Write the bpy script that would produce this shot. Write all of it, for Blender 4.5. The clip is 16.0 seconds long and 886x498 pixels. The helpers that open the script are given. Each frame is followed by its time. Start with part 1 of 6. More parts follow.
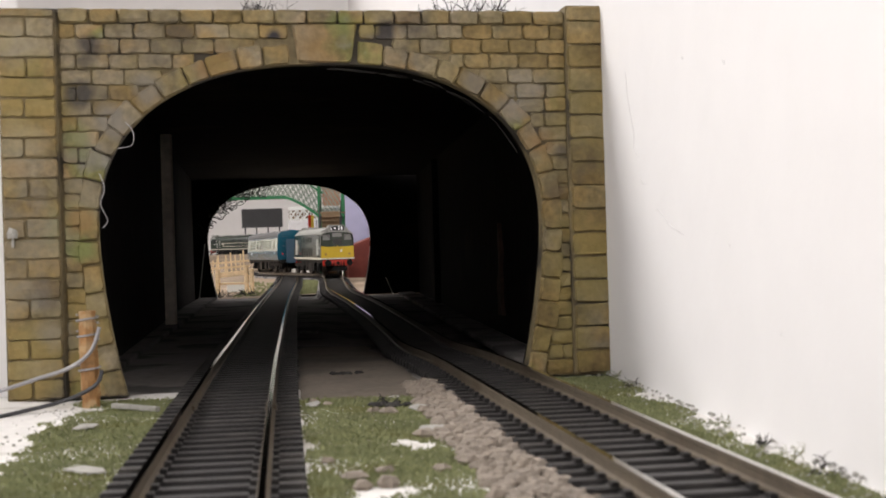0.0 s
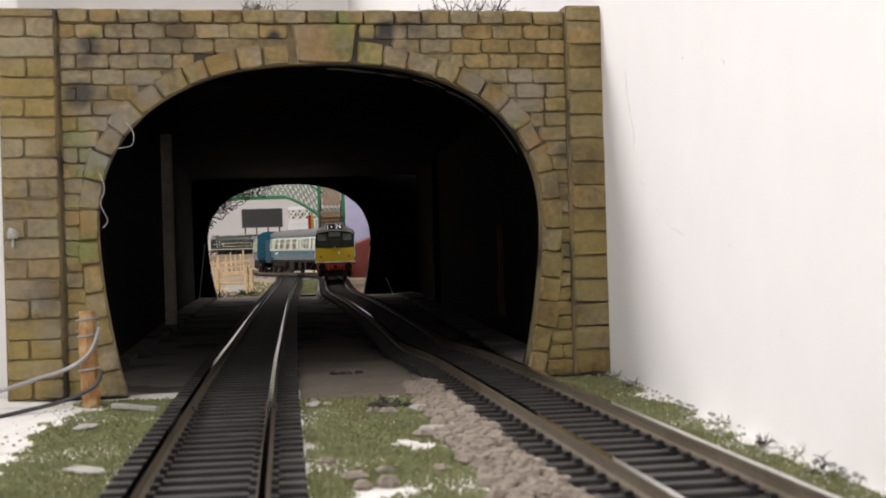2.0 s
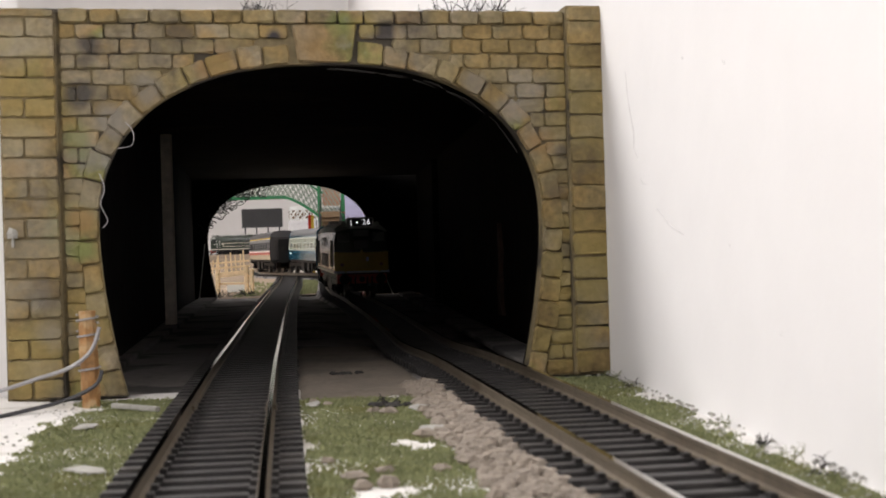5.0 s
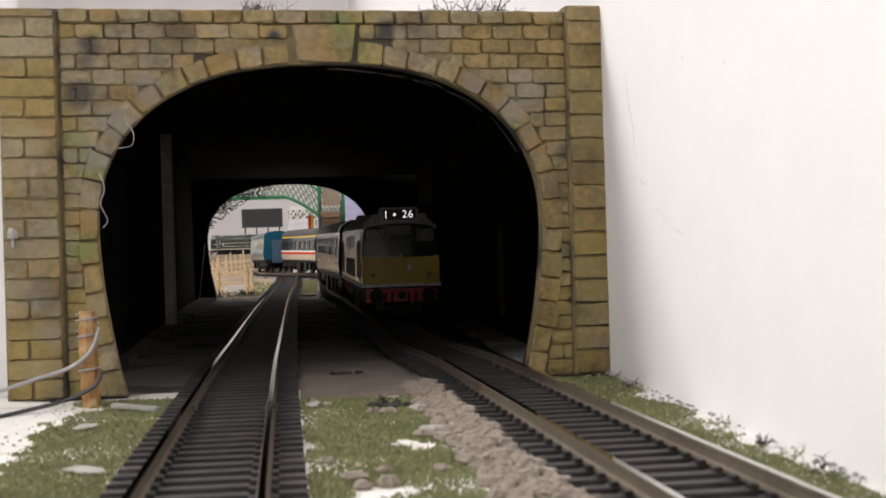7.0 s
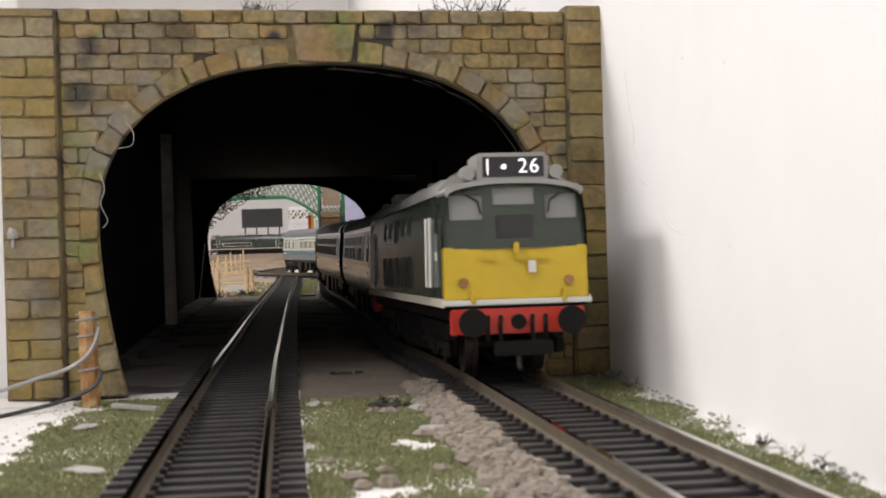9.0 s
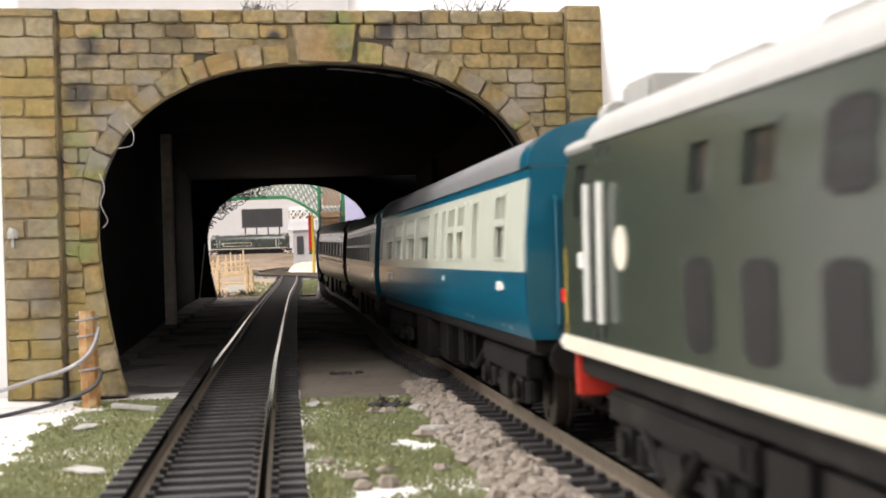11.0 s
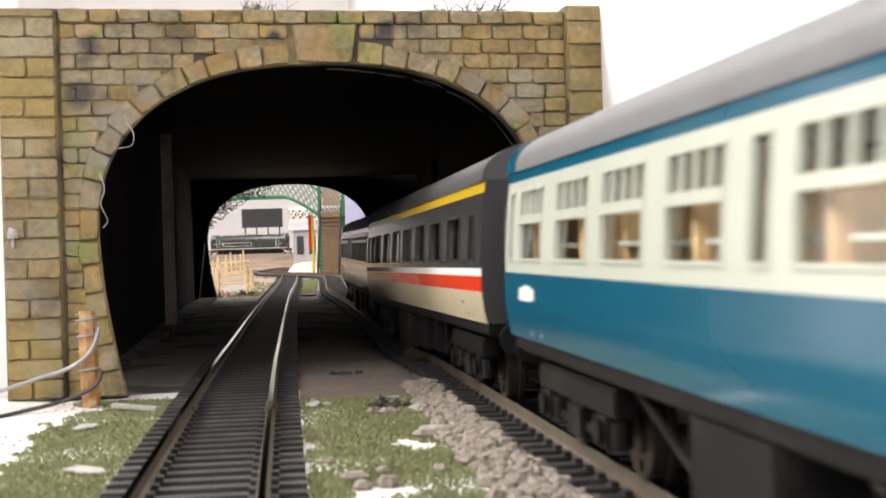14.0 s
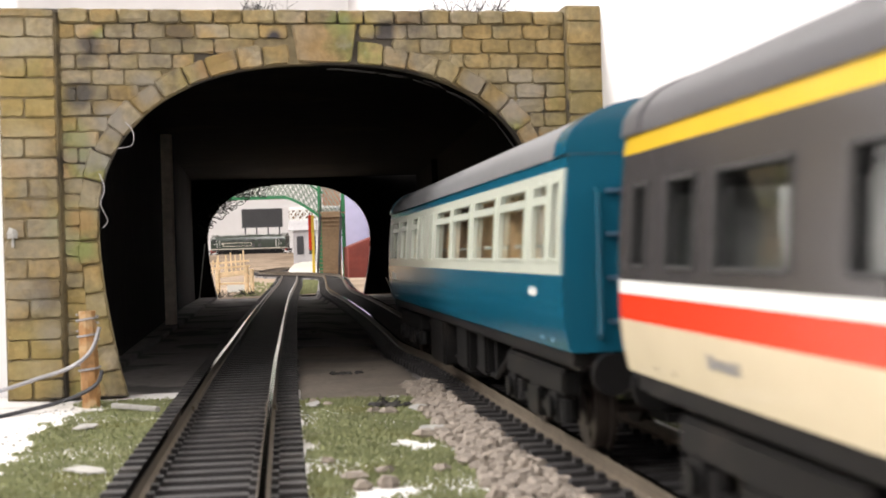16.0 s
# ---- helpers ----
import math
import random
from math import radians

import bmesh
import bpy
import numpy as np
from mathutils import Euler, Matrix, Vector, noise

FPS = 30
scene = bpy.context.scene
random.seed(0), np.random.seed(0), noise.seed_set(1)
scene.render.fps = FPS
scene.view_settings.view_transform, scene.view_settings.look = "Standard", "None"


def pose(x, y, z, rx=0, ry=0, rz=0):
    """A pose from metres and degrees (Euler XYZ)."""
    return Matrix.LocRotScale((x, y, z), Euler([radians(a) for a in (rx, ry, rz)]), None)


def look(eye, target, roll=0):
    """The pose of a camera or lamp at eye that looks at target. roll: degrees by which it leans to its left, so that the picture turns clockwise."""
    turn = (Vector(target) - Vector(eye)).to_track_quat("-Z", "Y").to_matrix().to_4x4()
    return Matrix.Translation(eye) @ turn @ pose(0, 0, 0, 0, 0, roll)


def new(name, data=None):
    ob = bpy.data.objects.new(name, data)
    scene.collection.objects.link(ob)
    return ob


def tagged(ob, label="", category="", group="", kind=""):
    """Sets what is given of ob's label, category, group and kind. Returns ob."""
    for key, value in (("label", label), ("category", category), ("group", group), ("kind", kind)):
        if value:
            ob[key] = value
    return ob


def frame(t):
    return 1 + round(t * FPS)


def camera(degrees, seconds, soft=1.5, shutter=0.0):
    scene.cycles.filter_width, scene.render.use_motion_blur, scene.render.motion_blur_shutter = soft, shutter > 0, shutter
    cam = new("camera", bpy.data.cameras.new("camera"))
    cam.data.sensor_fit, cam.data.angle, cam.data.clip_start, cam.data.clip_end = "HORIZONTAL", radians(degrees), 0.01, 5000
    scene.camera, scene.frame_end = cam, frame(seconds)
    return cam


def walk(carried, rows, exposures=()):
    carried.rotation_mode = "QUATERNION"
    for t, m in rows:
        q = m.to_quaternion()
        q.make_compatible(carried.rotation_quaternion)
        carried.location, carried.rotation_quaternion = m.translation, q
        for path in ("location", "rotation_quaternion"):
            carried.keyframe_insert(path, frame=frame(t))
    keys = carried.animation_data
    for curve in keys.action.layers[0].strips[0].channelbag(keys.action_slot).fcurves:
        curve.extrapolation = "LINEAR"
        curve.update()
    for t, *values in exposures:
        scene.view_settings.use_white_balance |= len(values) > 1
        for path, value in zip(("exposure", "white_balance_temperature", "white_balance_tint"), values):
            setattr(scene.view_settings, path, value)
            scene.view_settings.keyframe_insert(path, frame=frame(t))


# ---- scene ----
# All sizes below are in millimetres (the place is a small OO model railway); part() turns them into metres.
MM = 0.001
cam = camera(36.2, 16.0, soft=1.6, shutter=0.4)
# a small phone lens, focused between the portal and the tunnel
cam.data.dof.use_dof = True
cam.data.dof.focus_distance = 0.65
cam.data.dof.aperture_fstop = cam.data.lens / 0.75
EYE = (0.0, 0.0, 36.0 * MM)
CAM = look(EYE, (0.0, 1.0, 36.0 * MM), roll=-1.70)
# the picture brightens once the dark engine has passed
walk(cam, [(0.0, CAM), (16.0, CAM)], exposures=[(0.0, 0.0), (9.2, 0.0), (10.0, 0.1), (11.0, 0.74), (11.3, 0.78), (16.0, 0.76)])

# ---- world and lights ----
world = bpy.data.worlds.new("world")
scene.world = world
world.use_nodes = True
world.node_tree.nodes["Background"].inputs[0].default_value = (0.9, 0.92, 1.0, 1)
world.node_tree.nodes["Background"].inputs[1].default_value = 0.15


def unseen_lamp(x, y, z, watts, sx, sy, aim):
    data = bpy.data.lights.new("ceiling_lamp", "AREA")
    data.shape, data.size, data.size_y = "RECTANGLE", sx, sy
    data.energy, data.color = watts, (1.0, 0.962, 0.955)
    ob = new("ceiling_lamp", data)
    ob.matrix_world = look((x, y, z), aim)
    tagged(ob, "unseen cool white area light added under the ceiling", "lamp")
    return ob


# all unseen: a tube lamp across the room, placed by the engine's shadow on the wall; added as fill, a broad panel lamp
# over the near end and a lamp over the far end of the layout
unseen_lamp(-1.75, 0.82, 1.35, 35, 0.9, 0.14, (0.0, 0.25, 0.0))
unseen_lamp(-1.0, -0.85, 1.4, 23, 1.2, 1.2, (-0.3, 0.3, 0.0))
unseen_lamp(-0.8, 2.1, 1.5, 12, 0.9, 0.5, (-0.5, 2.2, 0.0))


# ---- materials ----
def mat(name, color, rough=0.6, metal=0.0, var=0.15, scale=120.0, bump=0.0, bscale=400.0, vary=0.0, space="Object",
        stain=None, stain_amt=0.0, stain_scale=40.0, stain_at=0.58, emit=0.0, spec=0.5):
    """Colour with variation at two scales, an optional stain colour, and fine relief."""
    m = bpy.data.materials.new(name)
    m.use_nodes = True
    n, l = m.node_tree.nodes, m.node_tree.links
    b = n["Principled BSDF"]
    b.inputs["Roughness"].default_value = rough
    b.inputs["Metallic"].default_value = metal
    b.inputs["Specular IOR Level"].default_value = spec
    tc = n.new("ShaderNodeTexCoord")
    if space == "World":
        geo = n.new("ShaderNodeNewGeometry")
        vec = geo.outputs["Position"]
    else:
        vec = tc.outputs["Object"]
    n1 = n.new("ShaderNodeTexNoise")
    n1.inputs["Scale"].default_value = scale
    n1.inputs["Detail"].default_value = 4
    l.new(vec, n1.inputs["Vector"])
    n2 = n.new("ShaderNodeTexNoise")
    n2.inputs["Scale"].default_value = scale * 7
    n2.inputs["Detail"].default_value = 3
    l.new(vec, n2.inputs["Vector"])
    add = n.new("ShaderNodeMath")
    add.operation = "ADD"
    l.new(n1.outputs["Fac"], add.inputs[0])
    l.new(n2.outputs["Fac"], add.inputs[1])
    mr = n.new("ShaderNodeMapRange")
    mr.inputs["From Min"].default_value, mr.inputs["From Max"].default_value = 0.6, 1.4
    mr.inputs["To Min"].default_value, mr.inputs["To Max"].default_value = 1 - var, 1 + var
    l.new(add.outputs[0], mr.inputs["Value"])
    fac = mr.outputs["Result"]
    if vary:
        oi = n.new("ShaderNodeObjectInfo")
        mv = n.new("ShaderNodeMapRange")
        mv.inputs["To Min"].default_value, mv.inputs["To Max"].default_value = 1 - vary, 1 + vary
        l.new(oi.outputs["Random"], mv.inputs["Value"])
        mu = n.new("ShaderNodeMath")
        mu.operation = "MULTIPLY"
        l.new(fac, mu.inputs[0])
        l.new(mv.outputs["Result"], mu.inputs[1])
        fac = mu.outputs[0]
    sc = n.new("ShaderNodeVectorMath")
    sc.operation = "SCALE"
    sc.inputs[0].default_value = color[:3]
    l.new(fac, sc.inputs["Scale"])
    col = sc.outputs["Vector"]
    if stain:
        n3 = n.new("ShaderNodeTexNoise")
        n3.inputs["Scale"].default_value = stain_scale
        n3.inputs["Detail"].default_value = 5
        l.new(vec, n3.inputs["Vector"])
        ms = n.new("ShaderNodeMapRange")
        ms.inputs["From Min"].default_value, ms.inputs["From Max"].default_value = stain_at, stain_at + 0.08
        ms.inputs["To Max"].default_value = stain_amt
        l.new(n3.outputs["Fac"], ms.inputs["Value"])
        mx = n.new("ShaderNodeMix")
        mx.data_type = "RGBA"
        l.new(ms.outputs["Result"], mx.inputs["Factor"])
        l.new(col, mx.inputs["A"])
        mx.inputs["B"].default_value = (*stain[:3], 1)
        col = mx.outputs["Result"]
    l.new(col, b.inputs["Base Color"])
    if bump:
        nb = n.new("ShaderNodeTexNoise")
        nb.inputs["Scale"].default_value = bscale
        nb.inputs["Detail"].default_value = 5
        l.new(vec, nb.inputs["Vector"])
        bp = n.new("ShaderNodeBump")
        bp.inputs["Strength"].default_value = 1.0
        bp.inputs["Distance"].default_value = bump * MM
        l.new(nb.outputs["Fac"], bp.inputs["Height"])
        l.new(bp.outputs["Normal"], b.inputs["Normal"])
    if emit:
        b.inputs["Emission Color"].default_value = (*color[:3], 1)
        b.inputs["Emission Strength"].default_value = emit
    return m


# the near portal's face: its middle and its direction (mm)
FACE_DIR = Vector((0.97977, 0.20013, 0))
FACE_MID = Vector((-99.1, 350.1, 0)) + FACE_DIR * 69.9
PAINT_PATCHES = [(-80, 93, 8, "p", 0.55), (-78, 66, 8, "p", 0.4), (-81, 26, 7, "p", 0.4), (-64, 52, 6, "p", 0.3),
                 (73, 72, 14, "y", 0.4), (73, 30, 15, "y", 0.5), (64, 9, 9, "y", 0.5), (-77, 78, 11, "y", 0.4), (-79, 42, 12, "g", 0.4), (-76, 12, 11, "y", 0.45), (-64, 22, 9, "y", 0.35),
                 (-61.4, 91.7, 3.7, "d", 0.8), (-62.9, 87.0, 2.6, "d", 0.6), (-63.6, 79.2, 3.8, "d", 0.8), (-13.2, 93.5, 2.3, "d", 1), (16.5, 94.8, 3.7, "d", 0.9),
                 (1.1, 96.7, 1.5, "d", 1), (-36.9, 94.4, 5.7, "d", 0.6), (23.5, 97.6, 5.2, "d", 0.45), (63.5, 51.7, 4.7, "d", 0.55), (65.9, 61.9, 3.1, "d", 0.6),
                 (67.2, 35.1, 3.5, "d", 0.5), (-71.3, 17.2, 5.8, "g", 0.6), (-76.9, 52.4, 4.9, "g", 0.5), (-76.2, 27.6, 5.8, "g", 0.4), (-55.7, 71.8, 5.0, "g", 0.7),
                 (-61.4, 63.8, 5.0, "g", 0.7), (-45.7, 79.8, 4.7, "g", 0.6), (50.5, 74.6, 5.0, "g", 0.6), (40.9, 80.9, 4.0, "g", 0.5), (56.1, 79.3, 7.0, "g", 0.4),
                 (-63.6, 38.2, 3.8, "n", 0.8), (-65.0, 66.8, 4.7, "n", 0.5), (3.4, 97.8, 4.0, "n", 0.6), (-74.1, 84.4, 4.4, "n", 0.35), (-67.8, 44.9, 7.3, "n", 0.3),
                 (-64.3, 46.0, 3.8, "o", 0.7), (-29.6, 86.0, 6.0, "o", 0.6), (59.7, 64.3, 4.4, "o", 0.6), (-80.4, 59.7, 4.9, "o", 0.4), (-3.4, 91.7, 7.6, "o", 0.4),
                 (11.1, 97.5, 4.0, "y", 0.6), (-36.2, 82.8, 3.6, "y", 0.5), (-63.6, 6.7, 5.9, "y", 0.5), (-81.8, 91.6, 4.4, "y", 0.5)]


def stone_mat():
    """Hand-painted ochre stone: hue from stone to stone, dark paint smudges, green tinge, fine relief."""
    m = mat("painted_stone", (1.2, 1.2, 1.2), 0.75, var=0.45, scale=90, bump=0.9, bscale=230, vary=0.16, space="World",
            stain=(0.05, 0.046, 0.045), stain_amt=0.5, stain_scale=42, stain_at=0.62)
    n, l = m.node_tree.nodes, m.node_tree.links
    sc = [x for x in n if x.type == "VECT_MATH"][0]
    oi = n.new("ShaderNodeObjectInfo")
    ramp = n.new("ShaderNodeValToRGB")
    ramp.color_ramp.interpolation = "LINEAR"
    stops = ((0.0, (0.20, 0.152, 0.062)), (0.3, (0.275, 0.195, 0.08)), (0.5, (0.215, 0.175, 0.095)), (0.68, (0.225, 0.19, 0.135)),
             (0.82, (0.255, 0.18, 0.085)), (0.93, (0.185, 0.18, 0.062)), (1.0, (0.21, 0.205, 0.175)))
    el = ramp.color_ramp.elements
    while len(el) < len(stops):
        el.new(0.5)
    for e_, (p_, c_) in zip(el, stops):
        e_.position, e_.color = p_, (c_[0] * 0.9, c_[1] * 0.88, c_[2] * 0.8, 1)
    geo = [x for x in n if x.type == "NEW_GEOMETRY"][0]
    big = n.new("ShaderNodeTexNoise")
    big.inputs["Scale"].default_value = 38
    big.inputs["Detail"].default_value = 6
    l.new(geo.outputs["Position"], big.inputs["Vector"])
    mixf = n.new("ShaderNodeMath")
    mixf.operation = "MULTIPLY_ADD"
    mixf.inputs[1].default_value = 0.42
    l.new(oi.outputs["Random"], mixf.inputs[0])
    spread = n.new("ShaderNodeMapRange")
    spread.inputs["From Min"].default_value, spread.inputs["From Max"].default_value = 0.3, 0.7
    spread.inputs["To Min"].default_value, spread.inputs["To Max"].default_value = -0.05, 0.65
    l.new(big.outputs["Fac"], spread.inputs["Value"])
    l.new(spread.outputs["Result"], mixf.inputs[2])
    l.new(mixf.outputs[0], ramp.inputs["Fac"])
    l.new(ramp.outputs["Color"], sc.inputs[0])
    # paint patches and soot smudges: place along the face, height, radius (mm), tone, strength
    tones = {"d": (0.022, 0.021, 0.026), "g": (0.20, 0.185, 0.16), "n": (0.17, 0.20, 0.06), "o": (0.26, 0.155, 0.055), "y": (0.30, 0.235, 0.07), "p": (0.33, 0.295, 0.21)}
    bsdf = n["Principled BSDF"]
    col = bsdf.inputs["Base Color"].links[0].from_socket
    rough_edge = n.new("ShaderNodeTexNoise")
    rough_edge.inputs["Scale"].default_value = 150
    rough_edge.inputs["Detail"].default_value = 5
    l.new(geo.outputs["Position"], rough_edge.inputs["Vector"])
    for u, z, r, tone, amount in PAINT_PATCHES:
        c = FACE_MID + FACE_DIR * u
        gap = n.new("ShaderNodeVectorMath")
        gap.operation = "DISTANCE"
        l.new(geo.outputs["Position"], gap.inputs[0])
        gap.inputs[1].default_value = (c.x * MM, c.y * MM, z * MM)
        wob = n.new("ShaderNodeMath")
        wob.operation = "MULTIPLY_ADD"
        wob.inputs[1].default_value = r * 1.5 * MM
        l.new(rough_edge.outputs["Fac"], wob.inputs[0])
        l.new(gap.outputs["Value"], wob.inputs[2])
        mk = n.new("ShaderNodeMapRange")
        mk.inputs["From Min"].default_value, mk.inputs["From Max"].default_value = r * 1.9 * MM, r * 1.25 * MM
        mk.inputs["To Max"].default_value = amount
        l.new(wob.outputs[0], mk.inputs["Value"])
        mx = n.new("ShaderNodeMix")
        mx.data_type = "RGBA"
        l.new(mk.outputs["Result"], mx.inputs["Factor"])
        l.new(col, mx.inputs["A"])
        mx.inputs["B"].default_value = (*tones[tone], 1)
        col = mx.outputs["Result"]
    l.new(col, bsdf.inputs["Base Color"])
    return m


def glass_mat():
    m = bpy.data.materials.new("window_glass")
    m.use_nodes = True
    b = m.node_tree.nodes["Principled BSDF"]
    b.inputs["Base Color"].default_value = (0.9, 0.95, 0.95, 1)
    b.inputs["Roughness"].default_value = 0.03
    b.inputs["Transmission Weight"].default_value = 1.0
    b.inputs["IOR"].default_value = 1.3
    return m


M = {}
M["stone"] = stone_mat()
M["mortar"] = mat("portal_backing", (0.19, 0.15, 0.08), 0.85, var=0.4, scale=70, bump=0.3, space="World",
                  stain=(0.035, 0.031, 0.028), stain_amt=0.85, stain_scale=38, stain_at=0.5)
M["white_wall"] = mat("white_wall_paint", (0.80, 0.785, 0.78), 0.7, var=0.025, scale=9, bump=0.25, bscale=60, space="World",
                      stain=(0.55, 0.54, 0.53), stain_amt=0.25, stain_scale=14, stain_at=0.68)
M["black"] = mat("black_tunnel_paint", (0.010, 0.0085, 0.008), 0.9, var=0.5, scale=30, bump=0.6, bscale=90, space="World", spec=0.12,
                 stain=(0.04, 0.028, 0.022), stain_amt=0.6, stain_scale=16, stain_at=0.6)
M["rust_patch"] = mat("rust_brown_smear", (0.06, 0.028, 0.018), 0.8, var=0.6, scale=60, bump=0.5, space="World")
M["plaster"] = mat("white_plaster_ground", (0.70, 0.68, 0.655), 0.9, var=0.14, scale=45, bump=0.9, bscale=220, space="World",
                   stain=(0.30, 0.27, 0.21), stain_amt=0.75, stain_scale=26, stain_at=0.56)
M["tunnel_floor"] = mat("grey_dusty_board", (0.21, 0.193, 0.182), 0.85, var=0.3, scale=40, bump=0.4, space="World",
                        stain=(0.03, 0.028, 0.027), stain_amt=0.8, stain_scale=30, stain_at=0.52)
M["sand"] = mat("sandy_ground", (0.31, 0.235, 0.165), 0.9, var=0.35, scale=30, bump=0.9, bscale=160, space="World",
                stain=(0.2, 0.14, 0.085), stain_amt=0.8, stain_scale=14, stain_at=0.52)
M["flock"] = mat("green_flock", (0.18, 0.19, 0.085), 0.95, var=0.4, scale=70, bump=0.8, bscale=700, space="World",
                 stain=(0.20, 0.19, 0.12), stain_amt=0.6, stain_scale=45, stain_at=0.60)
M["grass"] = mat("flock_fibres", (0.17, 0.185, 0.085), 0.9, var=0.4, scale=160, space="World",
                 stain=(0.16, 0.15, 0.05), stain_amt=0.7, stain_scale=60, stain_at=0.55)
M["gravel"] = mat("beige_ballast_chips", (0.25, 0.212, 0.175), 0.9, var=0.35, scale=150, bump=0.3, bscale=600, space="World",
                  stain=(0.24, 0.20, 0.16), stain_amt=0.8, stain_scale=130, stain_at=0.52)
M["plastic_chip"] = mat("white_plaster_flake", (0.34, 0.33, 0.30), 0.85, var=0.25, scale=120, bump=0.4, space="World")
M["sleeper"] = mat("black_plastic_sleeper", (0.022, 0.02, 0.02), 0.55, var=0.3, scale=120, bump=0.08, bscale=900, vary=0.25, space="World",
                   stain=(0.075, 0.068, 0.062), stain_amt=0.5, stain_scale=60, stain_at=0.56)
M["rail"] = mat("weathered_nickel_rail", (0.15, 0.122, 0.09), 0.45, metal=0.4, var=0.3, scale=60, space="World",
                stain=(0.09, 0.062, 0.04), stain_amt=0.7, stain_scale=40, stain_at=0.55)
M["rail_top"] = mat("worn_rail_head", (0.72, 0.69, 0.65), 0.08, metal=1.0, var=0.2, scale=80, space="World")
M["wood"] = mat("pale_bare_wood", (0.40, 0.25, 0.11), 0.7, var=0.3, scale=90, bump=0.3, bscale=300,
                stain=(0.2, 0.1, 0.035), stain_amt=0.7, stain_scale=120, stain_at=0.55)
M["post_wood"] = mat("orange_brown_post", (0.33, 0.17, 0.06), 0.6, var=0.35, scale=140, bump=0.5, bscale=350,
                     stain=(0.48, 0.34, 0.18), stain_amt=0.7, stain_scale=160, stain_at=0.52)
M["grey_render"] = mat("grey_render", (0.40, 0.385, 0.38), 0.85, var=0.15, scale=30, space="World")
M["dust"] = mat("sandy_dust", (0.165, 0.138, 0.11), 0.9, var=0.3, scale=60, bump=0.6, bscale=350, space="World", stain=(0.1, 0.085, 0.07), stain_amt=0.7, stain_scale=30, stain_at=0.55)
M["crack"] = mat("grey_crack", (0.56, 0.54, 0.54), 0.9, var=0.2, scale=200)
# paler than the bare wood: bright light on the fence, put into its colour
M["fence_wood"] = mat("sunlit_pale_fence_wood", (0.78, 0.60, 0.37), 0.7, var=0.25, scale=60, bump=0.3, bscale=200)
M["batten"] = mat("dusty_bare_batten", (0.75, 0.66, 0.57), 0.8, var=0.3, scale=40, space="World")
M["wire"] = mat("grey_wire", (0.34, 0.33, 0.34), 0.4, metal=0.4, var=0.2, scale=200)
M["dark_wire"] = mat("dark_cable", (0.05, 0.05, 0.055), 0.5, var=0.2, scale=200)
M["lichen"] = mat("dark_dried_lichen", (0.035, 0.032, 0.03), 0.9, var=0.5, scale=150)
M["loco_green"] = mat("dark_green_loco_paint", (0.034, 0.045, 0.033), 0.2, var=0.12, scale=50, spec=0.5)
M["yellow"] = mat("warning_yellow_paint", (0.60, 0.42, 0.022), 0.38, var=0.06, scale=60)
M["loco_roof"] = mat("pale_grey_loco_roof", (0.30, 0.30, 0.28), 0.5, var=0.1, scale=60)
M["red"] = mat("buffer_beam_red", (0.50, 0.035, 0.02), 0.4, var=0.12, scale=90)
M["underframe"] = mat("black_underframe_plastic", (0.0065, 0.006, 0.006), 0.5, var=0.3, scale=100, spec=0.18,
                      stain=(0.03, 0.024, 0.02), stain_amt=0.4, stain_scale=120, stain_at=0.58)
M["wheel"] = mat("dark_wheel_metal", (0.06, 0.048, 0.04), 0.35, metal=0.7, var=0.2, scale=150)
M["cream_line"] = mat("cream_line_paint", (0.62, 0.58, 0.48), 0.4, var=0.08, scale=90)
M["white_trim"] = mat("white_trim_paint", (0.70, 0.70, 0.66), 0.4, var=0.06, scale=90)
M["blue"] = mat("rail_blue_coach_paint", (0.008, 0.088, 0.142), 0.15, var=0.06, scale=25)
M["cream"] = mat("pale_cream_coach_paint", (0.47, 0.495, 0.415), 0.22, var=0.04, scale=25)
M["coach_roof"] = mat("grey_coach_roof", (0.115, 0.115, 0.118), 0.5, var=0.15, scale=40)
M["dark_roof"] = mat("charcoal_coach_roof", (0.045, 0.043, 0.045), 0.5, var=0.15, scale=40)
M["charcoal"] = mat("charcoal_coach_paint", (0.048, 0.045, 0.045), 0.16, var=0.08, scale=25)
M["beige"] = mat("beige_coach_paint", (0.54, 0.46, 0.32), 0.2, var=0.05, scale=25)
M["stripe_red"] = mat("bright_red_stripe", (0.62, 0.04, 0.012), 0.22, var=0.05, scale=25)
M["stripe_yellow"] = mat("first_class_yellow_stripe", (0.58, 0.38, 0.025), 0.22, var=0.05, scale=25)
M["seat"] = mat("tan_seat_moulding", (0.62, 0.40, 0.20), 0.6, var=0.2, scale=120)
M["grey_seat"] = mat("grey_seat_moulding", (0.2, 0.19, 0.18), 0.6, var=0.2, scale=120)
M["steel_blue"] = mat("blue_grey_gangway_plastic", (0.055, 0.105, 0.16), 0.35, var=0.12, scale=60)
M["dark_glass"] = mat("dark_smoked_glazing", (0.02, 0.02, 0.02), 0.08, var=0.1, scale=60)
M["glass"] = glass_mat()
# milky cab panes: the grey base colour imitates the room reflected in them
M["grey_reflection_glass"] = glass_mat()
M["grey_reflection_glass"].name = "milky_cab_glazing"
M["grey_reflection_glass"].node_tree.nodes["Principled BSDF"].inputs["Base Color"].default_value = (0.42, 0.42, 0.41, 1)
M["grey_reflection_glass"].node_tree.nodes["Principled BSDF"].inputs["Transmission Weight"].default_value = 0.45
M["grey_reflection_glass"].node_tree.nodes["Principled BSDF"].inputs["Roughness"].default_value = 0.25
